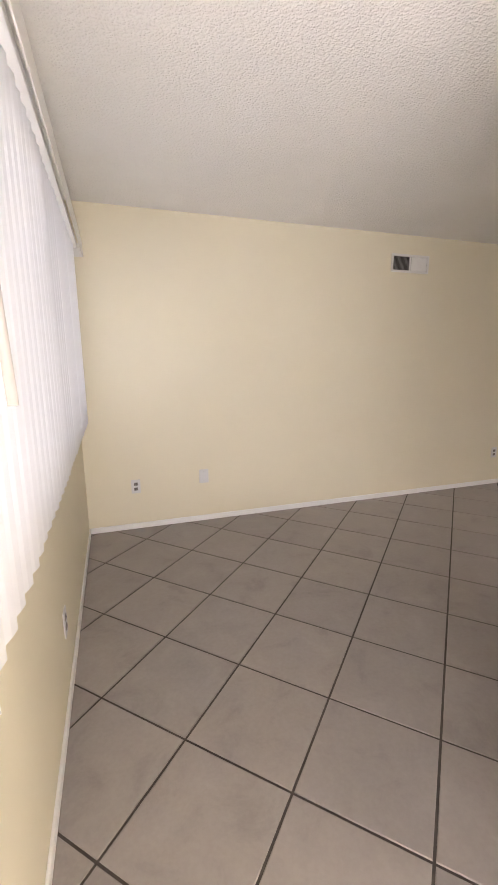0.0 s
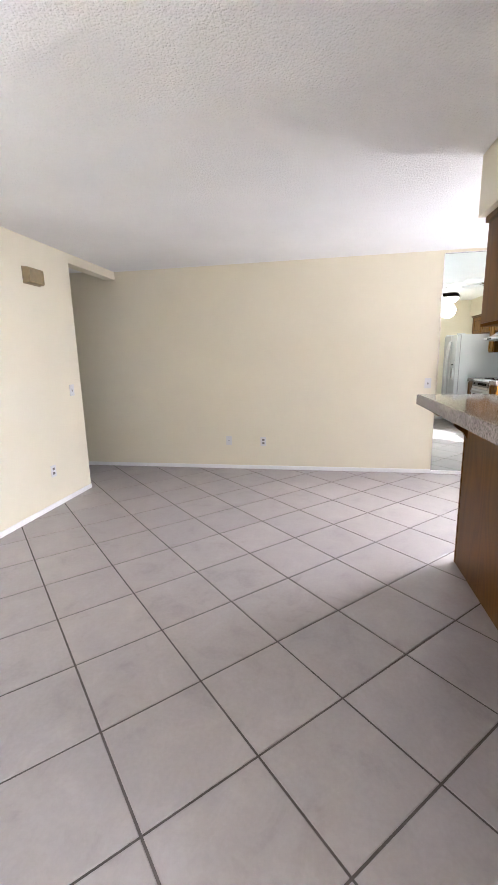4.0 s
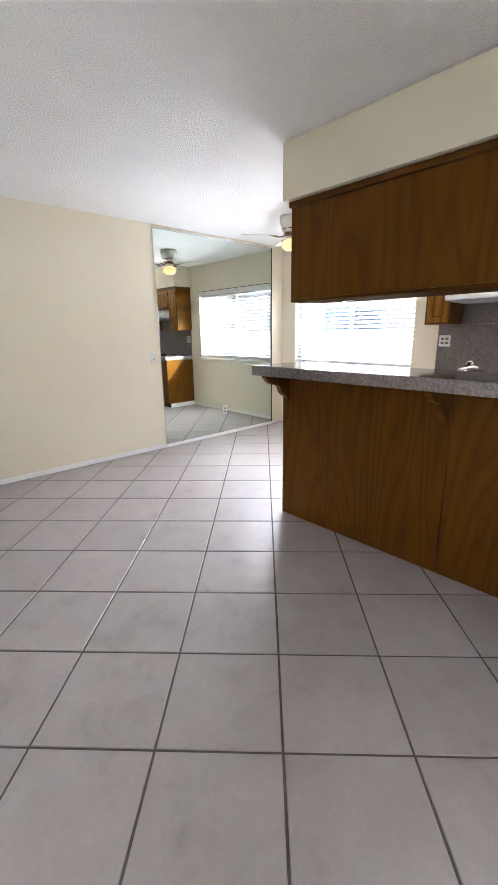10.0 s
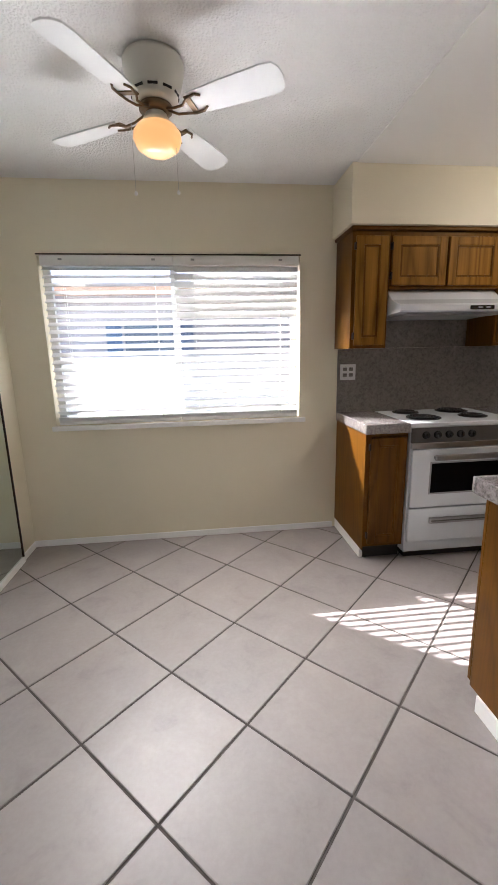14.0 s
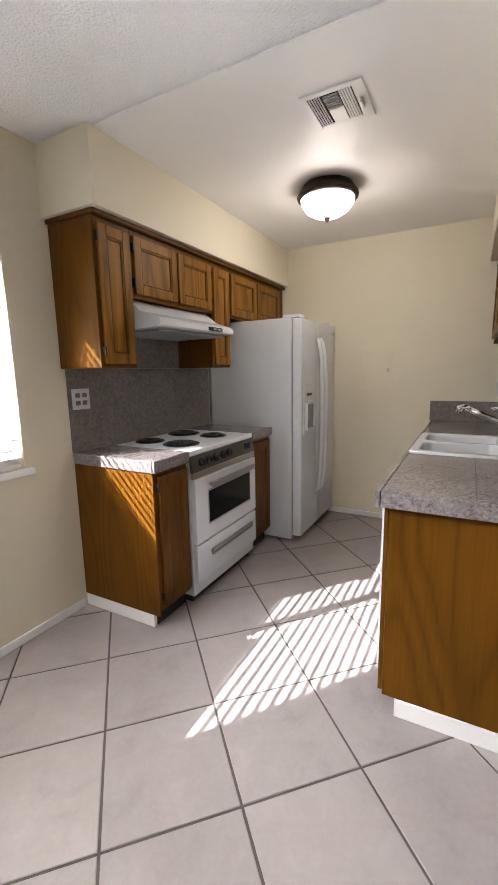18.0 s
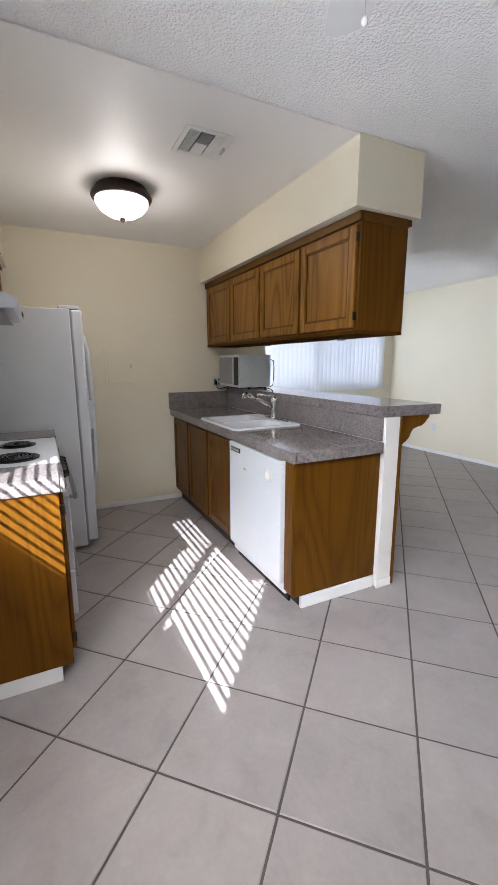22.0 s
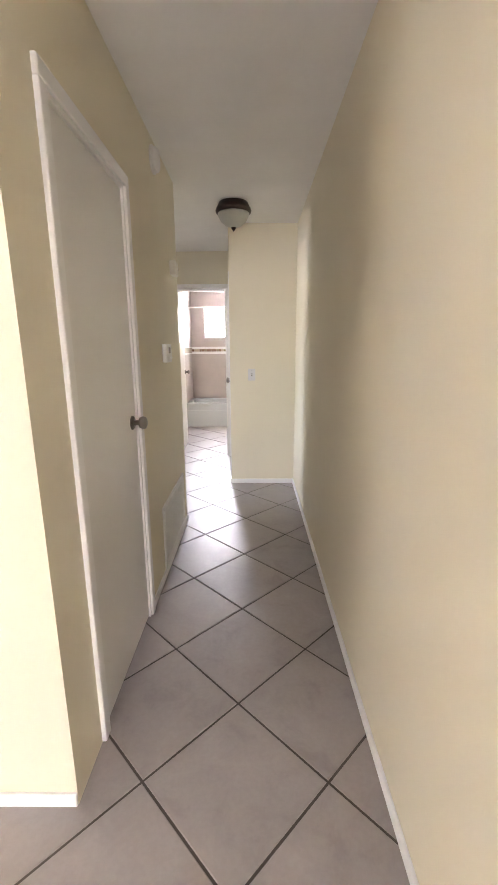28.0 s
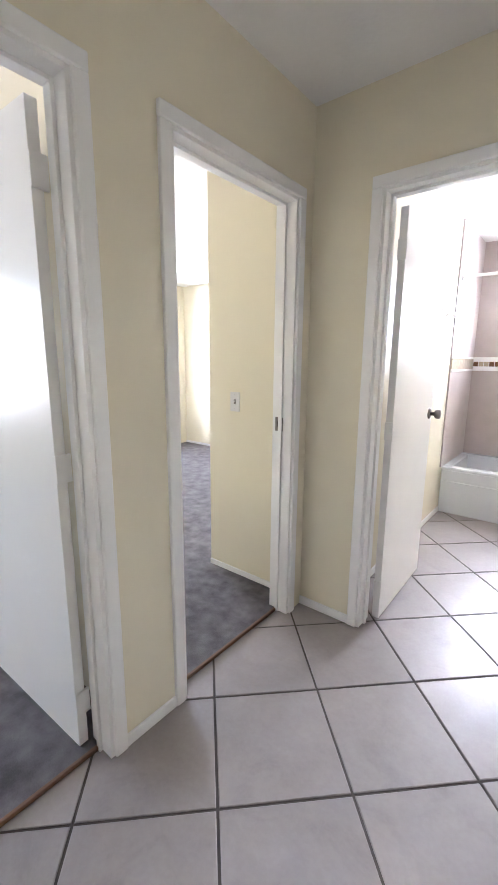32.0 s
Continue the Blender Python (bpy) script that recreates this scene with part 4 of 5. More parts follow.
def base_cabinet(x0, x1, y0, y1, sgn, doors, label, end=None, group="oak base cabinets"):
    face = y1 if sgn > 0 else y0
    kick = sorted((face - sgn * 0.048, y0 if sgn > 0 else y1))
    ob = thing("base_cabinet", (x0 + x1) / 2, (y0 + y1) / 2, 0, label, "cabinet", group)
    part("body", B(x0, x1, y0, y1, 0.10, 0.864, bev=0.0015, seg=1), WOOD, ob)
    part("toe_kick", B(x0 + 0.001, x1 - 0.02, *kick, 0.0, 0.10), DARK, ob, "dark recessed toe kick")
    if end is not None:
        part("end_panel", B(x1 - 0.0005, x1 + 0.006, y0, y1, 0.075, 0.864), WOOD, ob)
        part("end_base", B(x1 - 0.02, x1 + 0.004, *kick, 0.0, 0.072, bev=0.002), TRIM, ob, "white painted base strip")
    for a, b, h in doors:
        # base doors take the oak copy with shade in its colour
        cab_door(ob, a, b, 0.125, 0.84, face, sgn, h, DOORWOOD_SHADED)
    return ob


base_cabinet(1.260, 1.532, YS, -3.562, 1, [(1.272, 1.508, 1.514)], "narrow oak base cabinet beside the range", end=1)
base_cabinet(0.185, 0.500, YS, -3.562, 1, [(0.205, 0.482, None)], "narrow oak base cabinet between range and refrigerator")
base_cabinet(XK + 0.001, 0.755, -2.42, -1.825, -1, [(0.285, 0.735, 0.741), (-0.215, 0.255, None), (-0.66, -0.245, None)], "oak sink base cabinet with framed doors")
endp = thing("peninsula_end", 1.52, -2.125, 0, "stained oak end panel of the peninsula", "panel")
part("panel", B(1.485, 1.546, -2.42, -1.829, 0.075, 0.864, bev=0.002), WOOD, endp)
part("front_stile", B(1.466, 1.546, -2.437, -2.421, 0.095, 0.864, bev=0.002), WOOD, endp)
part("base_strip", B(1.53, 1.552, -2.37, -1.84, 0.0, 0.073, bev=0.002), TRIM, endp, "white painted base strip")
part("toe_kick", B(0.757, 1.528, -2.365, -2.325, 0.0, 0.073), DARK, endp, "dark recessed toe kick")


def less(r, h):
    """What is left of the rectangle r (x0, x1, y0, y1) outside the rectangle h."""
    if not h or r[1] <= h[0] or r[0] >= h[1] or r[3] <= h[2] or r[2] >= h[3]:
        return [r]
    out = [(r[0], h[0], r[2], r[3]), (h[1], r[1], r[2], r[3])]
    a, b = max(r[0], h[0]), min(r[1], h[1])
    out += [(a, b, r[2], h[2]), (a, b, h[3], r[3])]
    return [c for c in out if c[1] - c[0] > 0.004 and c[3] - c[2] > 0.004]


def counter(name, x0, x1, y0, y1, label, hole=None, front=1, ends=()):
    """A counter of square stone-look tiles on a core, with edge strips at the front and the open ends."""
    ob = thing(name, (x0 + x1) / 2, (y0 + y1) / 2, 0.866, label, "countertop")
    e = 0.018
    fx0, fx1 = x0 + (e if -1 in ends else 0), x1 - (e if 1 in ends else 0)
    fy0, fy1 = (y0, y1 - e) if front > 0 else (y0 + e, y1)
    bm = bmesh.new()
    for r in less((fx0 + 0.001, fx1 - 0.001, fy0 + 0.001, fy1 - 0.001), hole):
        box(bm, *r[:2], *r[2:], 0.868, 0.9235)
    part("core", bm, GROUT, ob, "dark grout and core")
    yy = (fy1 + 0.001, y1) if front > 0 else (y0, fy0 - 0.001)
    cut = x1
    while cut > x0 + 0.05:
        lo = max(x0, cut - 0.42)
        part("edge_strip", B(lo + 0.0008, cut - 0.0008, *yy, 0.866, 0.927, bev=0.003), GRANITE, ob)
        cut = lo
    for sgn in ends:
        xx = (x0, fx0 - 0.001) if sgn < 0 else (fx1 + 0.001, x1)
        part("edge_strip", B(*xx, fy0 + 0.001, fy1 - 0.001, 0.866, 0.927, bev=0.003), GRANITE, ob)
    size, gap = 0.305, 0.0012
    xs = [fx1]
    while xs[-1] > fx0 + 0.03:
        xs.append(max(fx0, xs[-1] - size))
    ys = [fy1] if front > 0 else [fy0]
    while (ys[-1] > fy0 + 0.03) if front > 0 else (ys[-1] < fy1 - 0.03):
        ys.append(max(fy0, ys[-1] - size) if front > 0 else min(fy1, ys[-1] + size))
    for xb, xa in zip(xs, xs[1:]):
        for p, r in zip(ys, ys[1:]):
            for c in less((xa + gap, xb - gap, min(p, r) + gap, max(p, r) - gap), hole):
                part("tile", B(*c[:2], *c[2:], 0.9235, 0.9262, bev=0.0008, seg=1), GRANITE, ob)
    return ob


counter("range_counter", 1.257, 1.550, YS + 0.012, -3.535, "grey stone-look tiled counter end beside the range", ends=(1,))
counter("range_counter", 0.180, 0.501, YS + 0.012, -3.535, "grey stone-look counter beside the refrigerator")
counter("sink_counter", XK + 0.001, 1.588, -2.465, -1.848, "grey stone-look tiled sink counter with a thick edge", (0.17, 0.79, -2.425, -1.995), front=-1, ends=(1,))
splash = thing("range_splash", 0.9, YS, 0.9, "taupe mottled tile backsplash behind the range", "backsplash")
for a in ((1.0895, 1.545), (0.6332, 1.0885), (0.175, 0.6322)):
    part("tile", B(*a, YS, YS + 0.011, 0.90, 1.389, bev=0.001, seg=1), SPLASH, splash)
part("tile", B(0.5555, 1.3195, YS, YS + 0.011, 1.390, 1.5845, bev=0.001, seg=1), SPLASH, splash)
solo("splash_edge", B(0.155, 0.174, YS, YS + 0.016, 0.90, 1.389, bev=0.002), GREYPL, "grey edge trim of the backsplash", "trim", at=(0.19, YS, 0.9))

# ---- sink and tap ----
sink = thing("kitchen_sink", 0.48, -2.195, 0.92, "white double-bowl enamel drop-in sink", "sink")


def round_loop(bm, x0, x1, y0, y1, r, z, n=6):
    """A closed loop of a rectangle with rounded corners."""
    out = []
    for cx, cy, a0 in ((x1 - r, y1 - r, 0), (x0 + r, y1 - r, 90), (x0 + r, y0 + r, 180), (x1 - r, y0 + r, 270)):
        for k in range(n + 1):
            a = radians(a0 + 90 * k / n)
            out.append(bm.verts.new((cx + r * math.cos(a), cy + r * math.sin(a), z)))
    return out


def bridge(bm, a, b):
    for k in range(len(a)):
        bm.faces.new((a[k], a[(k + 1) % len(a)], b[(k + 1) % len(b)], b[k]))


BOWLS = ((0.180, 0.462), (0.490, 0.785))
bm = bmesh.new()
skirt = round_loop(bm, 0.133, 0.832, -2.452, -1.903, 0.042, 0.9265)
brim = round_loop(bm, 0.134, 0.831, -2.451, -1.904, 0.041, 0.934)
crest = round_loop(bm, 0.141, 0.824, -2.444, -1.911, 0.036, 0.9395)
bridge(bm, skirt, brim)
bridge(bm, brim, crest)
loops = [crest]
for x0, x1 in BOWLS:
    loops.append(round_loop(bm, x0, x1, -2.408, -2.022, 0.055, 0.9395))
edges = [bm.edges.get((c[k], c[(k + 1) % len(c)])) or bm.edges.new((c[k], c[(k + 1) % len(c)])) for c in loops for k in range(len(c))]
bmesh.ops.triangle_fill(bm, edges=edges, use_beauty=True)
bmesh.ops.recalc_face_normals(bm, faces=bm.faces)
part("rim", bm, WHITE, sink)
for x0, x1 in BOWLS:
    bm = bmesh.new()
    rings = [round_loop(bm, x0 + d, x1 - d, -2.408 + d, -2.022 - d, 0.055 - d * 0.3, z) for d, z in ((0.0, 0.9395), (0.004, 0.935), (0.007, 0.925), (0.016, 0.80), (0.030, 0.778), (0.055, 0.768))]
    for a, b in zip(rings, rings[1:]):
        bridge(bm, a, b)
    bm.faces.new(rings[-1])
    bmesh.ops.recalc_face_normals(bm, faces=bm.faces)
    bmesh.ops.reverse_faces(bm, faces=bm.faces)
    bw = part("bowl", bm, WHITE, sink, smooth=True)
    part("drain", lathe([(0.04, 0.769), (0.04, 0.772), (0.02, 0.7725)], ((x0 + x1) / 2, -2.215, 0), 20), CHROME, bw, "chrome drain", smooth=True)
tap = thing("kitchen_faucet", 0.506, -1.955, 0.938, "chrome single-lever kitchen faucet on the sink", "faucet")
part("base_plate", B(0.38, 0.63, -1.98, -1.93, 0.938, 0.947, bev=0.006), CHROME, tap, smooth=True)
part("column", lathe([(0.028, 0.945), (0.026, 0.96), (0.024, 1.06), (0.027, 1.075), (0.027, 1.10), (0.02, 1.115)], (0.506, -1.955, 0), 24), CHROME, tap, smooth=True)
part("spout", tube([(0.506, -1.97, 1.04), (0.51, -2.025, 1.065), (0.52, -2.105, 1.10), (0.528, -2.185, 1.135)], 0.015, 14), CHROME, tap, smooth=True)
part("spray_head", tube([(0.528, -2.185, 1.135), (0.531, -2.215, 1.145), (0.533, -2.23, 1.14), (0.533, -2.235, 1.115)], 0.019, 14), CHROME, tap, smooth=True)
part("lever", tube([(0.506, -1.955, 1.11), (0.50, -1.975, 1.125), (0.46, -2.055, 1.135), (0.44, -2.075, 1.133)], 0.009, 10), CHROME, tap, smooth=True)
solo("sink_hole_cap", lathe([(0.022, 0.938), (0.022, 0.944), (0.014, 0.947)], (0.68, -1.955, 0), 20), CHROME, "small chrome hole cap on the sink rim", "cap", smooth=True)

# ---- dishwasher ----
dw = thing("dishwasher", 1.11, -2.125, 0, "white built-in dishwasher under the counter", "dishwasher")
part("body", B(0.762, 1.462, -2.425, -1.855, 0.06, 0.86), WHITE, dw)
part("door", B(0.765, 1.455, -2.461, -2.426, 0.125, 0.855, bev=0.006), WHITE, dw)
part("control_strip", B(0.80, 0.94, -2.465, -2.459, 0.795, 0.825, bev=0.002), BLACK, dw, "dark control buttons")
for k in range(4):
    part("button", B(0.808 + 0.033 * k, 0.832 + 0.033 * k, -2.468, -2.464, 0.802, 0.818, bev=0.002), GREYPL, dw)
part("dial", lathe([(0.036, 0), (0.036, 0.004), (0.03, 0.010), (0.02, 0.012)], (1.33, -2.461, 0.745), 28, (0, -1, 0)), WHITEPL, dw, "round white dial", smooth=True)
part("logo", B(0.99, 1.03, -2.4625, -2.4605, 0.70, 0.715), GREYPL, dw)
part("kick_plate", B(0.765, 1.455, -2.395, -2.38, 0.0, 0.12, bev=0.002), BLACK, dw, "black recessed kick plate")

# ---- range ----
PANELMETAL = plain("dark_brushed_panel", (0.13, 0.125, 0.12), 0.38, 0.7, var=0.12, scale=8)
OVENGLASS, _, ob_ = material("black_oven_glass", 0.12)
ob_.inputs["Base Color"].default_value, ob_.inputs["Specular IOR Level"].default_value = (0.006, 0.006, 0.007, 1), 0.12
rg = thing("kitchen_range", 0.92, -3.8, 0, "white electric coil range with an oven and drawer", "range")
RX0, RX1, RF = 0.505, 1.254, -3.545
part("body", B(RX0, RX1, YS + 0.02, RF, 0.05, 0.895, bev=0.002), WHITE, rg)
part("cooktop", B(RX0, RX1, YS + 0.02, RF + 0.006, 0.896, 0.924, bev=0.006), WHITE, rg)
for x, y, r in ((1.068, -3.735, 0.098), (0.712, -3.735, 0.078), (1.068, -3.985, 0.078), (0.712, -3.985, 0.098)):
    pan = part("drip_pan", lathe([(r + 0.014, 0.9245), (r + 0.014, 0.930), (r + 0.004, 0.931), (r - 0.01, 0.922), (0.02, 0.919)], (x, y, 0), 32), BLACK, rg, "black drip pan", smooth=True)
    pts = []
    for k in range(110):
        a = k * 0.24
        rr = 0.018 + (r - 0.022) * k / 109
        pts.append((x + rr * math.cos(a), y + rr * math.sin(a), 0.934))
    part("coil", tube(pts, 0.0052, 6), BLACK, pan, "black heating coil", smooth=True)
part("control_panel", prism([(RF, 0.80), (RF + 0.022, 0.80), (RF + 0.010, 0.893), (RF, 0.893)], RX0 + 0.004, RX1 - 0.004, "x"), PANELMETAL, rg, "dark steel control panel")
part("panel_strip", B(RX0 + 0.004, RX1 - 0.004, RF, RF + 0.024, 0.762, 0.800, bev=0.002), STEEL, rg, "bright steel trim strip")
for k in range(5):
    x = 1.160 - k * 0.077
    kn = part("knob", lathe([(0.024, 0), (0.024, 0.010), (0.019, 0.022), (0.013, 0.026)], (x, RF + 0.014, 0.848), 20, (0, 1, 0.13)), BLACK, rg, smooth=True)
    part("grip", B(x - 0.003, x + 0.003, RF + 0.03, RF + 0.044, 0.832, 0.866, bev=0.002), BLACK, kn)
part("timer", B(0.56, 0.64, RF + 0.010, RF + 0.019, 0.83, 0.868, bev=0.002), BLACK, rg, "dark indicator panel")
dr = part("oven_door", B(RX0 + 0.008, RX1 - 0.008, RF, RF + 0.032, 0.372, 0.758, bev=0.006), WHITE, rg)
part("window", B(RX0 + 0.10, RX1 - 0.14, RF + 0.0305, RF + 0.034, 0.470, 0.665, bev=0.002), OVENGLASS, dr, "black oven window")
part("window_trim", B(RX0 + 0.088, RX1 - 0.128, RF + 0.028, RF + 0.0325, 0.458, 0.677, bev=0.002), GREYPL, dr)
HANDLE = plain("satin_aluminium", (0.36, 0.355, 0.35), 0.34, 0.9, var=0.08)
part("handle", B(RX0 + 0.09, RX1 - 0.14, RF + 0.055, RF + 0.074, 0.690, 0.728, bev=0.008), HANDLE, dr, "satin aluminium handle")
for x in (RX0 + 0.11, RX1 - 0.16):
    part("standoff", B(x - 0.012, x + 0.012, RF + 0.032, RF + 0.056, 0.698, 0.716, bev=0.003), HANDLE, dr)
dw2 = part("drawer", B(RX0 + 0.008, RX1 - 0.008, RF, RF + 0.030, 0.130, 0.362, bev=0.006), WHITE, rg)
part("drawer_handle", B(RX0 + 0.09, RX1 - 0.14, RF + 0.036, RF + 0.054, 0.262, 0.304, bev=0.008), HANDLE, dw2, "satin aluminium handle")
for x in (RX0 + 0.11, RX1 - 0.16):
    part("standoff", B(x - 0.012, x + 0.012, RF + 0.029, RF + 0.038, 0.272, 0.294, bev=0.003), HANDLE, dw2)
part("drawer_handle_groove", B(RX0 + 0.10, RX1 - 0.15, RF + 0.0535, RF + 0.0548, 0.278, 0.287), PANELMETAL, dw2, "dark groove in the handle")
part("plinth", B(RX0 + 0.02, RX1 - 0.02, YS + 0.05, RF - 0.03, 0.0, 0.05), DARK, rg)

# ---- hood ----
hood = thing("range_hood", 0.937, -3.9, 1.59, "white under-cabinet range hood", "range hood")
line = [(YS, 1.758), (-3.865, 1.758), (-3.835, 1.735), (-3.775, 1.69), (-3.660, 1.652), (-3.645, 1.64), (-3.645, 1.612), (-3.660, 1.604), (YS, 1.585)]
part("shell", prism(line, 0.558, 1.316, "x"), WHITE, hood)
part("filter", B(0.61, 1.27, -4.05, -3.695, 1.586, 1.597), GREYPL, hood, "grey grease filter")
part("switch_panel", B(0.70, 0.86, -3.647, -3.640, 1.614, 1.638, bev=0.002), BLACK, hood, "dark switch panel")
for k in range(2):
    part("switch", B(0.73 + 0.05 * k, 0.76 + 0.05 * k, -3.642, -3.637, 1.621, 1.631, bev=0.001), GREYPL, hood)

# ---- refrigerator ----
fr = thing("refrigerator", -0.25, -3.75, 0, "white side-by-side refrigerator with an ice dispenser", "refrigerator")
FX1, FX0 = 0.168, -0.672
part("cabinet", B(FX0, FX1, YS + 0.03, -3.377, 0.02, 1.742, bev=0.006), WHITE, fr)
part("toe_grille", B(FX0 + 0.01, FX1 - 0.01, -3.377, -3.36, 0.02, 0.05, bev=0.002), GREYPL, fr)
part("gasket", B(FX0 + 0.01, FX1 - 0.01, -3.377, -3.37, 0.095, 1.735), GREYPL, fr, "grey door gasket")
SPLIT = -0.205
fz = part("freezer_door", B(SPLIT + 0.003, FX1, -3.37, -3.297, 0.055, 1.738, bev=0.014, seg=3), WHITE, fr)
fd = part("fridge_door", B(FX0, SPLIT - 0.003, -3.37, -3.297, 0.055, 1.738, bev=0.014, seg=3), WHITE, fr)
part("logo", B(FX0 + 0.05, FX0 + 0.10, -3.2975, -3.2945, 1.66, 1.68), GREYPL, fd)
for d, x in ((fz, SPLIT + 0.045), (fd, SPLIT - 0.045)):
    pts = [(x, -3.297, 1.61), (x, -3.27, 1.575), (x, -3.25, 1.46), (x, -3.241, 1.24), (x, -3.239, 0.98), (x, -3.241, 0.72), (x, -3.25, 0.49), (x, -3.27, 0.37), (x, -3.297, 0.335)]
    part("handle", tube(pts, 0.017, 12), WHITE, d, "long bowed white handle", smooth=True)
disp = part("dispenser", B(-0.10, 0.125, -3.301, -3.289, 0.86, 1.25, bev=0.006), WHITE, fz, "white dispenser surround")
# No hollow here: the grey of this flat plate is the recess's shade.
part("recess_shade", B(-0.07, 0.095, -3.2895, -3.2875, 0.915, 1.10), GREYPL, disp, "flat grey plate giving the dispenser hollow its shade")
part("controls", B(-0.04, 0.07, -3.2895, -3.287, 1.165, 1.185), BLACK, disp, "dark control strip")
part("paddle", B(0.0, 0.035, -3.29, -3.277, 0.96, 1.06, bev=0.004), GREYPL, disp)
for c in ((-0.082, -0.07, 0.90, 1.112), (0.095, 0.107, 0.90, 1.112), (-0.07, 0.095, 1.10, 1.112)):
    part("lip", B(c[0], c[1], -3.29, -3.267, c[2], c[3], bev=0.003), WHITE, disp)
part("drip_tray", B(-0.075, 0.10, -3.29, -3.267, 0.90, 0.914, bev=0.002), WHITE, disp)
for x in (FX1 - 0.06, FX0 + 0.06):
    part("hinge_cover", B(x - 0.05, x + 0.05, -3.445, -3.315, 1.742, 1.765, bev=0.006), WHITE, fr)

# ---- microwave ----
mw = thing("microwave_oven", -0.42, -1.775, 1.133, "white countertop microwave, its back to the living room", "microwave")
part("body", B(-0.66, -0.185, -1.925, -1.6, 1.150, 1.455, bev=0.006), WHITE, mw)
part("back_plate", B(-0.61, -0.35, -1.6015, -1.594, 1.19, 1.415, bev=0.02), WHITE, mw, "raised back plate")
grid = bmesh.new()
for c in range(9):
    for r in range(14):
        box(grid, -0.205 - c * 0.0085 - 0.005, -0.205 - c * 0.0085, -1.6005, -1.5985, 1.215 + r * 0.011, 1.221 + r * 0.011)
tagged(part("vent_holes", grid, DARK, mw, "dark vent perforations"), kind="stuff")
part("rating_label", B(-0.53, -0.37, -1.5945, -1.593, 1.35, 1.41), plain("grey_label", (0.42, 0.42, 0.42), 0.6, var=0.2, scale=60), mw, "grey rating label")
for k in range(5):
    part("label_line", B(-0.52, -0.385 - 0.02 * (k % 3), -1.5935, -1.5922, 1.357 + 0.011 * k, 1.3605 + 0.011 * k), GREYPL, mw)
for x in (-0.60, -0.47, -0.33):
    part("slot", B(x, x + 0.014, -1.6008, -1.5985, 1.163, 1.168), DARK, mw, "dark slot")
part("front_frame", B(-0.66, -0.185, -1.94, -1.925, 1.150, 1.455, bev=0.004), WHITE, mw)
part("door_window", B(-0.645, -0.33, -1.943, -1.939, 1.175, 1.43, bev=0.002), GREYPL, mw, "dark door window")
part("keypad", B(-0.30, -0.20, -1.943, -1.939, 1.17, 1.43, bev=0.002), BLACK, mw)
for x in (-0.62, -0.225):
    for y in (-1.635, -1.815):
        part("foot", C((x, y, 1.1335), (x, y, 1.151), 0.012, n=10), BLACK, mw)
part("side_screw", B(-0.1855, -0.1835, -1.765, -1.757, 1.33, 1.338), GREYPL, mw)
part("cable_entry", B(-0.245, -0.215, -1.602, -1.591, 1.40, 1.43, bev=0.004), BLACK, mw)
cord = thing("power_cord", -0.3, -1.775, 1.133, "black microwave power cord plugged in by the sink", "cord")
part("cable", tube([(-0.23, -1.593, 1.415), (-0.232, -1.545, 1.40), (-0.236, -1.535, 1.33), (-0.24, -1.535, 1.22), (-0.25, -1.54, 1.16), (-0.30, -1.545, 1.142), (-0.40, -1.555, 1.140), (-0.6, -1.585, 1.14), (-0.672, -1.625, 1.14), (-0.673, -1.805, 1.142), (-0.672, -1.895, 1.12), (-0.67, -1.935, 1.11), (-0.665, -1.965, 1.13), (-0.655, -1.975, 1.165)], 0.0045, 8), BLACK, cord, smooth=True)
part("plug", B(XK + 0.009, XK + 0.045, -1.992, -1.968, 1.165, 1.20, bev=0.005), BLACK, cord)

# ---- breaker panel cover ----
pnl = thing("panel_cover", XK, -2.93, 1.18, "cream painted electrical panel cover on the end wall", "panel")
part("frame", B(XK, XK + 0.006, -3.060, -2.795, 1.175, 1.512, bev=0.002), PAINT, pnl)
part("door", B(XK + 0.006, XK + 0.012, -3.035, -2.805, 1.195, 1.495, bev=0.003), PAINT, pnl)
part("latch", B(XK + 0.012, XK + 0.018, -2.835, -2.820, 1.335, 1.365, bev=0.002), STEEL, pnl)


# ---- doors ----
KNOBMETAL = plain("dull_nickel", (0.20, 0.185, 0.17), 0.32, 1.0, var=0.08, relief=0.02)


def knob(parent, at, out):
    """A round nickel knob with its rose; out: the way that it points."""
    o = Vector(out)
    r = part("rose", lathe([(0.032, 0), (0.032, 0.004), (0.025, 0.010)], at, 24, out), KNOBMETAL, parent, "dull nickel rose", smooth=True)
    part("knob", lathe([(0.012, 0.008), (0.012, 0.030), (0.024, 0.036), (0.029, 0.048), (0.027, 0.062), (0.015, 0.067)], at, 24, out), KNOBMETAL, r, "dull nickel knob", smooth=True)


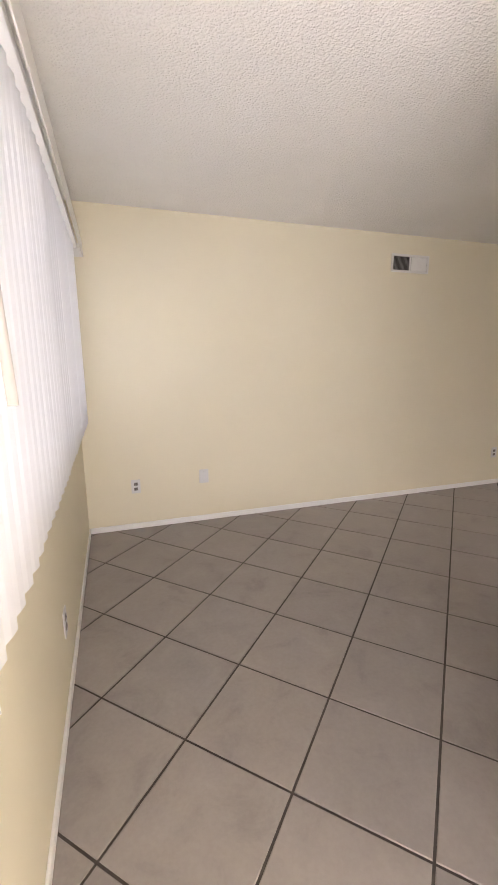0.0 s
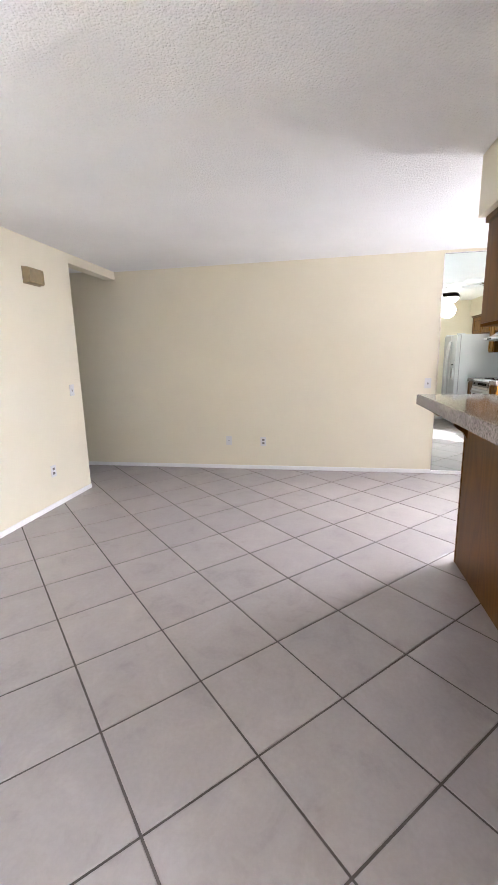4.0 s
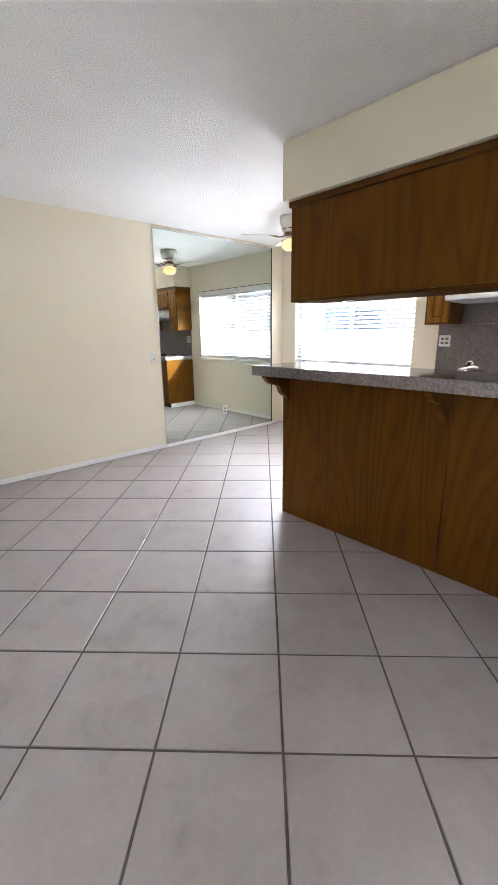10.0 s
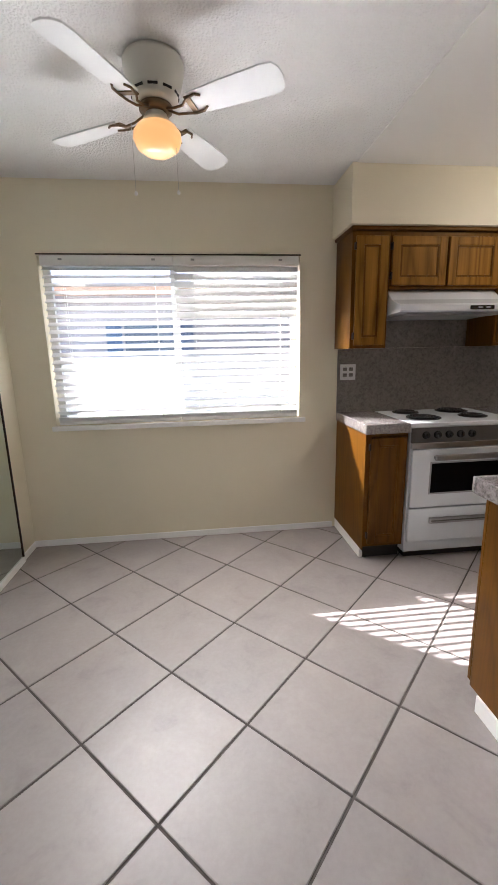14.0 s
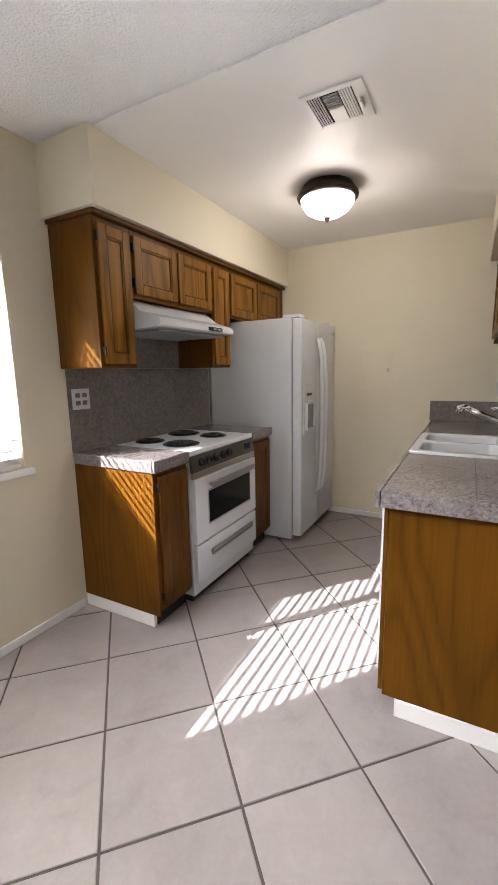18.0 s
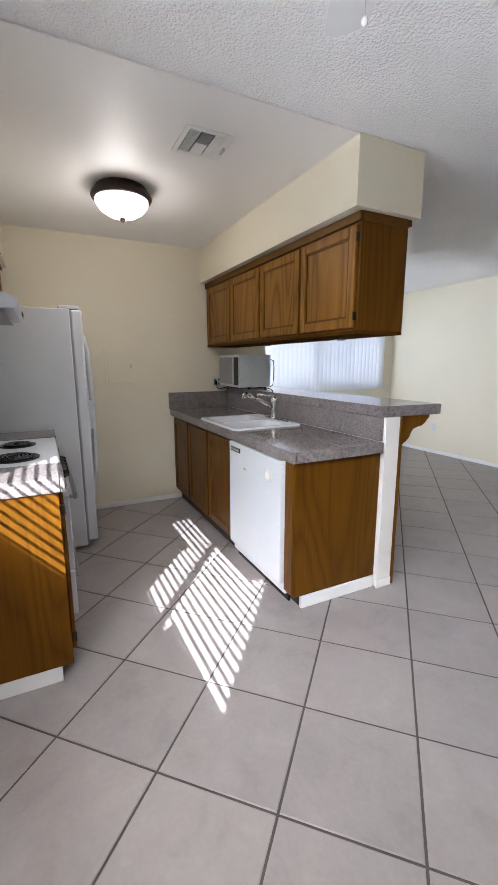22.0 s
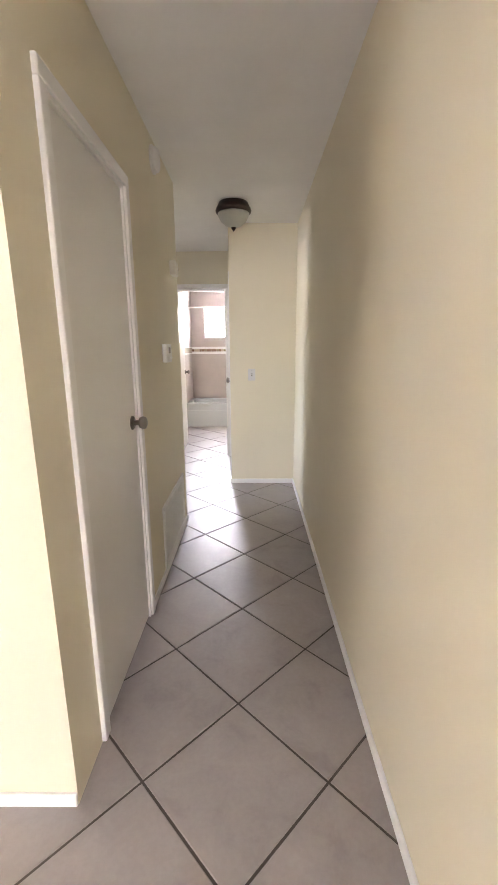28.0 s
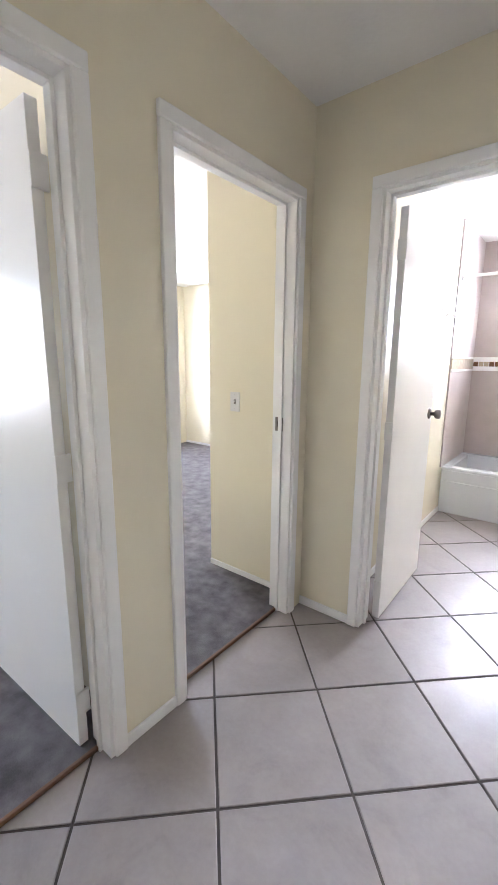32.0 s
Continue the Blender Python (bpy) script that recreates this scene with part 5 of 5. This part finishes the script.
def leaf(name, hinge, turn, width, label, knobs=True, top=2.028, thick=0.035, reach=0.004):
    """A flush door slab hung at hinge (x, y), reaching width along its turned x axis."""
    ob = tagged(new(name), label, "door", kind="structure")
    ob.matrix_basis = pose(hinge[0], hinge[1], 0, 0, 0, turn)
    m = ob.matrix_basis.copy()

    def local(bm):
        bm.transform(m)
        return bm

    part("slab", local(B(0.002, width, -thick / 2, thick / 2, 0.012, top, bev=0.002)), DOORPAINT, ob)
    for z in (0.18, 1.02, 1.85):
        part("hinge", local(B(-0.005, 0.005, -thick / 2 - reach, thick / 2 + 0.002, z - 0.045, z + 0.045, bev=0.002)), DOORPAINT, ob, "painted butt hinge")
    if knobs:
        knob(ob, m @ Vector((width - 0.06, thick / 2, 1.05)), m.to_3x3() @ Vector((0, 1, 0)))
        knob(ob, m @ Vector((width - 0.06, -thick / 2, 1.05)), m.to_3x3() @ Vector((0, -1, 0)))
    return ob


leaf("door_1", (XH - 0.022, 2.027), 90, 0.636, "white flush hall door, closed, with a steel knob")
leaf("door_2", (XV - 0.112, 4.717), 182, 0.705, "white flush bedroom door standing open", reach=0.014)
leaf("door_3", (2.430, YV + 0.120), 91, 0.695, "white flush bathroom door standing open")
leaf("door_4", (XJ + 0.028, 5.76), -90, 0.68, "white flush closet door, closed")
strike = thing("strike_plate", XV - 0.06, 5.825, 1.02, "dark steel strike plate on the bedroom jamb", "strike plate")
part("plate", B(XV - 0.090, XV - 0.046, 5.8195, 5.8235, 1.005, 1.075, bev=0.001), KNOBMETAL, strike)
part("hole", B(XV - 0.078, XV - 0.058, 5.8178, 5.8198, 1.025, 1.055), DARK, strike)
STRIP = plain("worn_wood_strip", (0.15, 0.075, 0.038), 0.6, var=0.2, scale=15)
solo("carpet_strip", B(XV - 0.072, XV - 0.058, 5.105, 5.822, 0.0, 0.018, bev=0.004), STRIP, "worn wooden threshold strip at the bedroom carpet", "threshold", at=(XV - 0.06, 5.5, 0))
solo("carpet_strip", B(XV - 0.072, XV - 0.058, 4.040, 4.748, 0.0, 0.018, bev=0.004), STRIP, "worn wooden threshold strip at the small bedroom", "threshold", at=(XV - 0.06, 4.4, 0))

# ---- hall fittings ----
det = thing("smoke_detector", XH, 3.285, 2.31, "round white smoke detector high on the hall wall", "smoke detector")
part("base", lathe([(0.068, 0.0), (0.068, 0.012), (0.062, 0.014)], (XH, 3.285, 2.38), 32, (1, 0, 0)), WHITEPL, det, smooth=True)
part("cover", lathe([(0.062, 0.012), (0.062, 0.026), (0.052, 0.036), (0.02, 0.04)], (XH, 3.285, 2.38), 32, (1, 0, 0)), WHITEPL, det, smooth=True)
thm = thing("thermostat", XH, 3.36, 1.29, "white wall thermostat with a small dark display", "thermostat")
part("case", B(XH, XH + 0.030, 3.295, 3.440, 1.295, 1.405, bev=0.006), WHITEPL, thm)
part("display", B(XH + 0.0295, XH + 0.0315, 3.345, 3.395, 1.350, 1.386), BLACK, thm, "small dark display")
part("lever", B(XH + 0.030, XH + 0.036, 3.395, 3.430, 1.318, 1.326), WHITEPL, thm)
sir = thing("alarm_sounder", XH, 3.71, 1.85, "small ivory alarm box on the hall wall", "alarm box")
part("case", B(XH, XH + 0.036, 3.650, 3.765, 1.855, 1.945, bev=0.005), IVORY, sir)
part("grille", B(XH + 0.0355, XH + 0.0385, 3.705, 3.762, 1.86, 1.94, bev=0.001), IVORY, sir, "ivory sounder grille")
part("indicator", B(XH + 0.038, XH + 0.0395, 3.748, 3.754, 1.893, 1.900), DARK, sir, "small dark indicator")
grl = thing("return_vent", XH, 3.42, 0.048, "large white return air grille low on the hall wall", "air vent")
G0, G1, H0, H1 = 3.065, 3.79, 0.05, 0.45
for a in ((G0, G0 + 0.045, H0, H1), (G1 - 0.045, G1, H0, H1), (G0 + 0.045, G1 - 0.045, H1 - 0.045, H1), (G0 + 0.045, G1 - 0.045, H0, H0 + 0.045)):
    part("frame", B(XH, XH + 0.010, *a, bev=0.003), WHITEPL, grl)
part("backing", B(XH + 0.0005, XH + 0.0025, G0 + 0.045, G1 - 0.045, H0 + 0.045, H1 - 0.045), plain("grille_filter", (0.50, 0.48, 0.44), 0.8), grl, "shaded filter behind the blades")
for k in range(21):
    z = H0 + 0.049 + k * 0.0146
    part("blade", B(XH + 0.003, XH + 0.009, G0 + 0.045, G1 - 0.045, z, z + 0.0065), WHITEPL, grl)
for y in (G0 + 0.022, (G0 + G1) / 2, G1 - 0.022):
    part("screw", B(XH + 0.010, XH + 0.012, y - 0.004, y + 0.004, H1 - 0.027, H1 - 0.019), STEEL, grl)

# ---- bathroom ----
TY = 8.06
tub = thing("bathtub", 3.0, TY + 0.37, 0, "white enamel bathtub with a flat apron", "bathtub")
part("apron", B(XT + 0.002, XE - 0.002, TY, TY + 0.03, 0.002, 0.40, bev=0.006), WHITE, tub)
bm = bmesh.new()
for a in ((XT + 0.002, XE - 0.002, TY - 0.01, TY + 0.08), (XT + 0.002, XE - 0.002, YT - 0.09, YT - 0.005), (XT + 0.002, XT + 0.08, TY + 0.08, YT - 0.09), (XE - 0.08, XE - 0.002, TY + 0.08, YT - 0.09)):
    box(bm, *a, 0.40, 0.43, bev=0.01)
part("rim", bm, WHITE, tub)
bm = B(XT + 0.06, XE - 0.06, TY + 0.06, YT - 0.07, 0.05, 0.10, bev=0.004)
for a in ((XT + 0.06, XE - 0.06, TY + 0.05, TY + 0.075), (XT + 0.06, XE - 0.06, YT - 0.085, YT - 0.06), (XT + 0.055, XT + 0.078, TY + 0.075, YT - 0.085), (XE - 0.078, XE - 0.055, TY + 0.075, YT - 0.085)):
    box(bm, *a, 0.05, 0.405)
part("basin", bm, WHITE, tub)
part("apron_step", B(XT + 0.006, XE - 0.006, TY - 0.015, TY, 0.002, 0.30, bev=0.004), WHITE, tub)
structure("shower_tile_west", B(XT, XT + 0.012, TY - 0.07, YT, 0.43, ZH - 0.001), BATHTILE, "taupe tile on the shower side wall", "wall")
mos = thing("mosaic_border", 3.0, YT, 1.28, "brown mosaic border between two pale trims on the shower wall", "tile border")
part("upper_trim", B(XT + 0.012, XE, YT - 0.016, YT, 1.388, 1.408, bev=0.003), TRIM, mos)
part("lower_trim", B(XT + 0.012, XE, YT - 0.016, YT, 1.275, 1.295, bev=0.003), TRIM, mos)
part("side_trim", B(XT + 0.012, XT + 0.026, TY - 0.07, YT - 0.016, 1.388, 1.408, bev=0.003), TRIM, mos)
part("side_trim", B(XT + 0.012, XT + 0.026, TY - 0.07, YT - 0.016, 1.275, 1.295, bev=0.003), TRIM, mos)
part("side_band", B(XT + 0.012, XT + 0.018, TY - 0.07, YT - 0.010, 1.295, 1.388), BAND, mos)
MOSAIC = [plain("mosaic_%s" % n, c, 0.25, var=0.15, scale=30) for n, c in (("brown", (0.17, 0.09, 0.04)), ("sand", (0.50, 0.42, 0.30)), ("olive", (0.22, 0.19, 0.09)))]
mr = random.Random(8)
x = XT + 0.02
while x < XE - 0.05:
    part("mosaic_tile", B(x, x + 0.042, YT - 0.010, YT, 1.319, 1.364, bev=0.002, seg=1), MOSAIC[mr.randrange(3)], mos)
    x += 0.047
part("band_ground", B(XT + 0.012, XE, YT - 0.005, YT, 1.295, 1.388), TRIM, mos)
rod = thing("shower_rod", 3.0, TY + 0.03, 2.04, "white shower curtain rod across the tub", "curtain rod")
part("rod", C((XT + 0.012, TY + 0.03, 2.06), (XE, TY + 0.03, 2.06), 0.013, n=14), WHITEPL, rod, smooth=True)
part("flange", C((XT + 0.012, TY + 0.03, 2.06), (XT + 0.025, TY + 0.03, 2.06), 0.03, n=18), WHITEPL, rod, smooth=True)
rack = thing("towel_bar", XT, 7.4, 1.70, "white towel bar on the bathroom wall", "towel bar")
part("bar", C((XT + 0.08, 7.15, 1.72), (XT + 0.08, 7.75, 1.72), 0.010, n=12), WHITEPL, rack, smooth=True)
for y in (7.15, 7.75):
    part("post", B(XT, XT + 0.09, y - 0.015, y + 0.015, 1.705, 1.735, bev=0.004), WHITEPL, rack)
win = tagged(new("window_3"), "small frosted bathroom window", "window", kind="structure")
for a in ((2.48, 2.51, 1.565, 2.14), (2.87, 2.90, 1.565, 2.14), (2.51, 2.87, 1.565, 1.595), (2.51, 2.87, 2.11, 2.14)):
    part("frame", B(a[0], a[1], YT + 0.03, YT + 0.07, a[2], a[3], bev=0.003), TRIM, win)
pane = part("pane", B(2.505, 2.875, YT + 0.048, YT + 0.053, 1.59, 2.115), GLASS, win)
pane.visible_shadow = False

# ---- outdoors ----
house = thing("neighbour_house", 3.5, -13.0, -0.13, "pale stucco house across the yard with a blue-grey roof", "house")
part("wall", B(-6, 14, -17, -11.5, -0.13, 2.75), STUCCO, house)
part("roof", prism([(-17.5, 2.75), (-10.9, 2.75), (-10.9, 2.86), (-14.2, 4.3), (-17.5, 2.86)], -6.6, 14.6, "x"), ROOF, house)
part("fascia", B(-6.62, 14.62, -10.9, -10.86, 2.66, 2.86), FASCIA, house)
for x in (3.1, 6.9):
    w = part("window", B(x, x + 1.2, -11.52, -11.47, 0.9, 2.1, bev=0.01), plain("dim_window_%d" % int(x), (0.12, 0.16, 0.22), 0.1), house, "dim sky-blue window")
    part("shutter", B(x - 0.42, x - 0.06, -11.5, -11.45, 0.85, 2.15, bev=0.01), SHUTTER, w)
    part("shutter", B(x + 1.26, x + 1.62, -11.5, -11.45, 0.85, 2.15, bev=0.01), SHUTTER, w)
solo("yard_fence", B(-8, 16, -9.2, -9.1, -0.13, 1.35), plain("white_fence_block", (0.80, 0.79, 0.77), 0.9, var=0.06), "pale block wall across the yard", "fence", at=(4, -9.15, -0.13))

# ---- floor tiles, the last pieces ----
PITCH, JOINT = 0.43, 0.0092
STEP = PITCH / math.sqrt(2)


def clipped(poly, axis, value, sign):
    out = []
    for p, q in zip(poly, poly[1:] + poly[:1]):
        a, b = sign * (value - p[axis]), sign * (value - q[axis])
        if a >= 0:
            out.append(p)
        if (a > 0 > b) or (a < 0 < b):
            k = a / (a - b)
            out.append((p[0] + k * (q[0] - p[0]), p[1] + k * (q[1] - p[1])))
    return out


def tile_bm(poly, cx, cy):
    bm = bmesh.new()
    mx, my = sum(x for x, _ in poly) / len(poly) - cx, sum(y for _, y in poly) / len(poly) - cy
    inner = [(mx + (x - cx - mx) * 0.987, my + (y - cy - my) * 0.987) for x, y in poly]
    low = [bm.verts.new((x - cx, y - cy, -0.005)) for x, y in poly]
    rim = [bm.verts.new((x - cx, y - cy, -0.0018)) for x, y in poly]
    top = [bm.verts.new((x, y, 0.0)) for x, y in inner]
    n = len(poly)
    bm.faces.new(top)
    for a, c in ((low, rim), (rim, top)):
        for k in range(n):
            bm.faces.new((a[k], a[(k + 1) % n], c[(k + 1) % n], c[k]))
    bmesh.ops.recalc_face_normals(bm, faces=bm.faces)
    return bm


floor_ob = bpy.data.objects["floor"]
half = (PITCH - JOINT) / math.sqrt(2)
whole = None
ROOMS = [(XW, XE, YS, YN + 0.06), (1.95, XE, YN + 0.06, 8.85), (XW, -0.885, -2.62, -1.3)]
OUTER = (XW - 0.02, XE + 0.02, YS - 0.02, 8.90)
for a in range(-12, 16):
    for b in range(-18, 34):
        if (a + b) % 2 == 0:
            continue
        cx, cy = a * STEP, b * STEP
        if not any(r[0] - 0.31 < cx < r[1] + 0.31 and r[2] - 0.31 < cy < r[3] + 0.31 for r in ROOMS):
            continue
        if cy > YN + 0.4 and cx < 1.66:
            continue
        full = [(cx - half, cy), (cx, cy - half), (cx + half, cy), (cx, cy + half)]
        poly = full
        lo_x = 1.952 if cy > YN + 0.35 else OUTER[0]
        for axis, value, sign in ((0, lo_x, -1), (0, OUTER[1], 1), (1, OUTER[2], -1), (1, OUTER[3], 1)):
            poly = clipped(poly, axis, value, sign) if poly else poly
        if len(poly) < 3:
            continue
        if poly == full:
            if whole is None:
                bm = tile_bm(full, cx, cy)
                whole = bpy.data.meshes.new("tile")
                bm.to_mesh(whole)
                bm.free()
                whole.materials.append(TILE)
            ob = new("tile", whole)
        else:
            ob = finish("tile", tile_bm(poly, cx, cy), TILE)
        ob.location = (cx, cy, 0)
        ob.parent = floor_ob
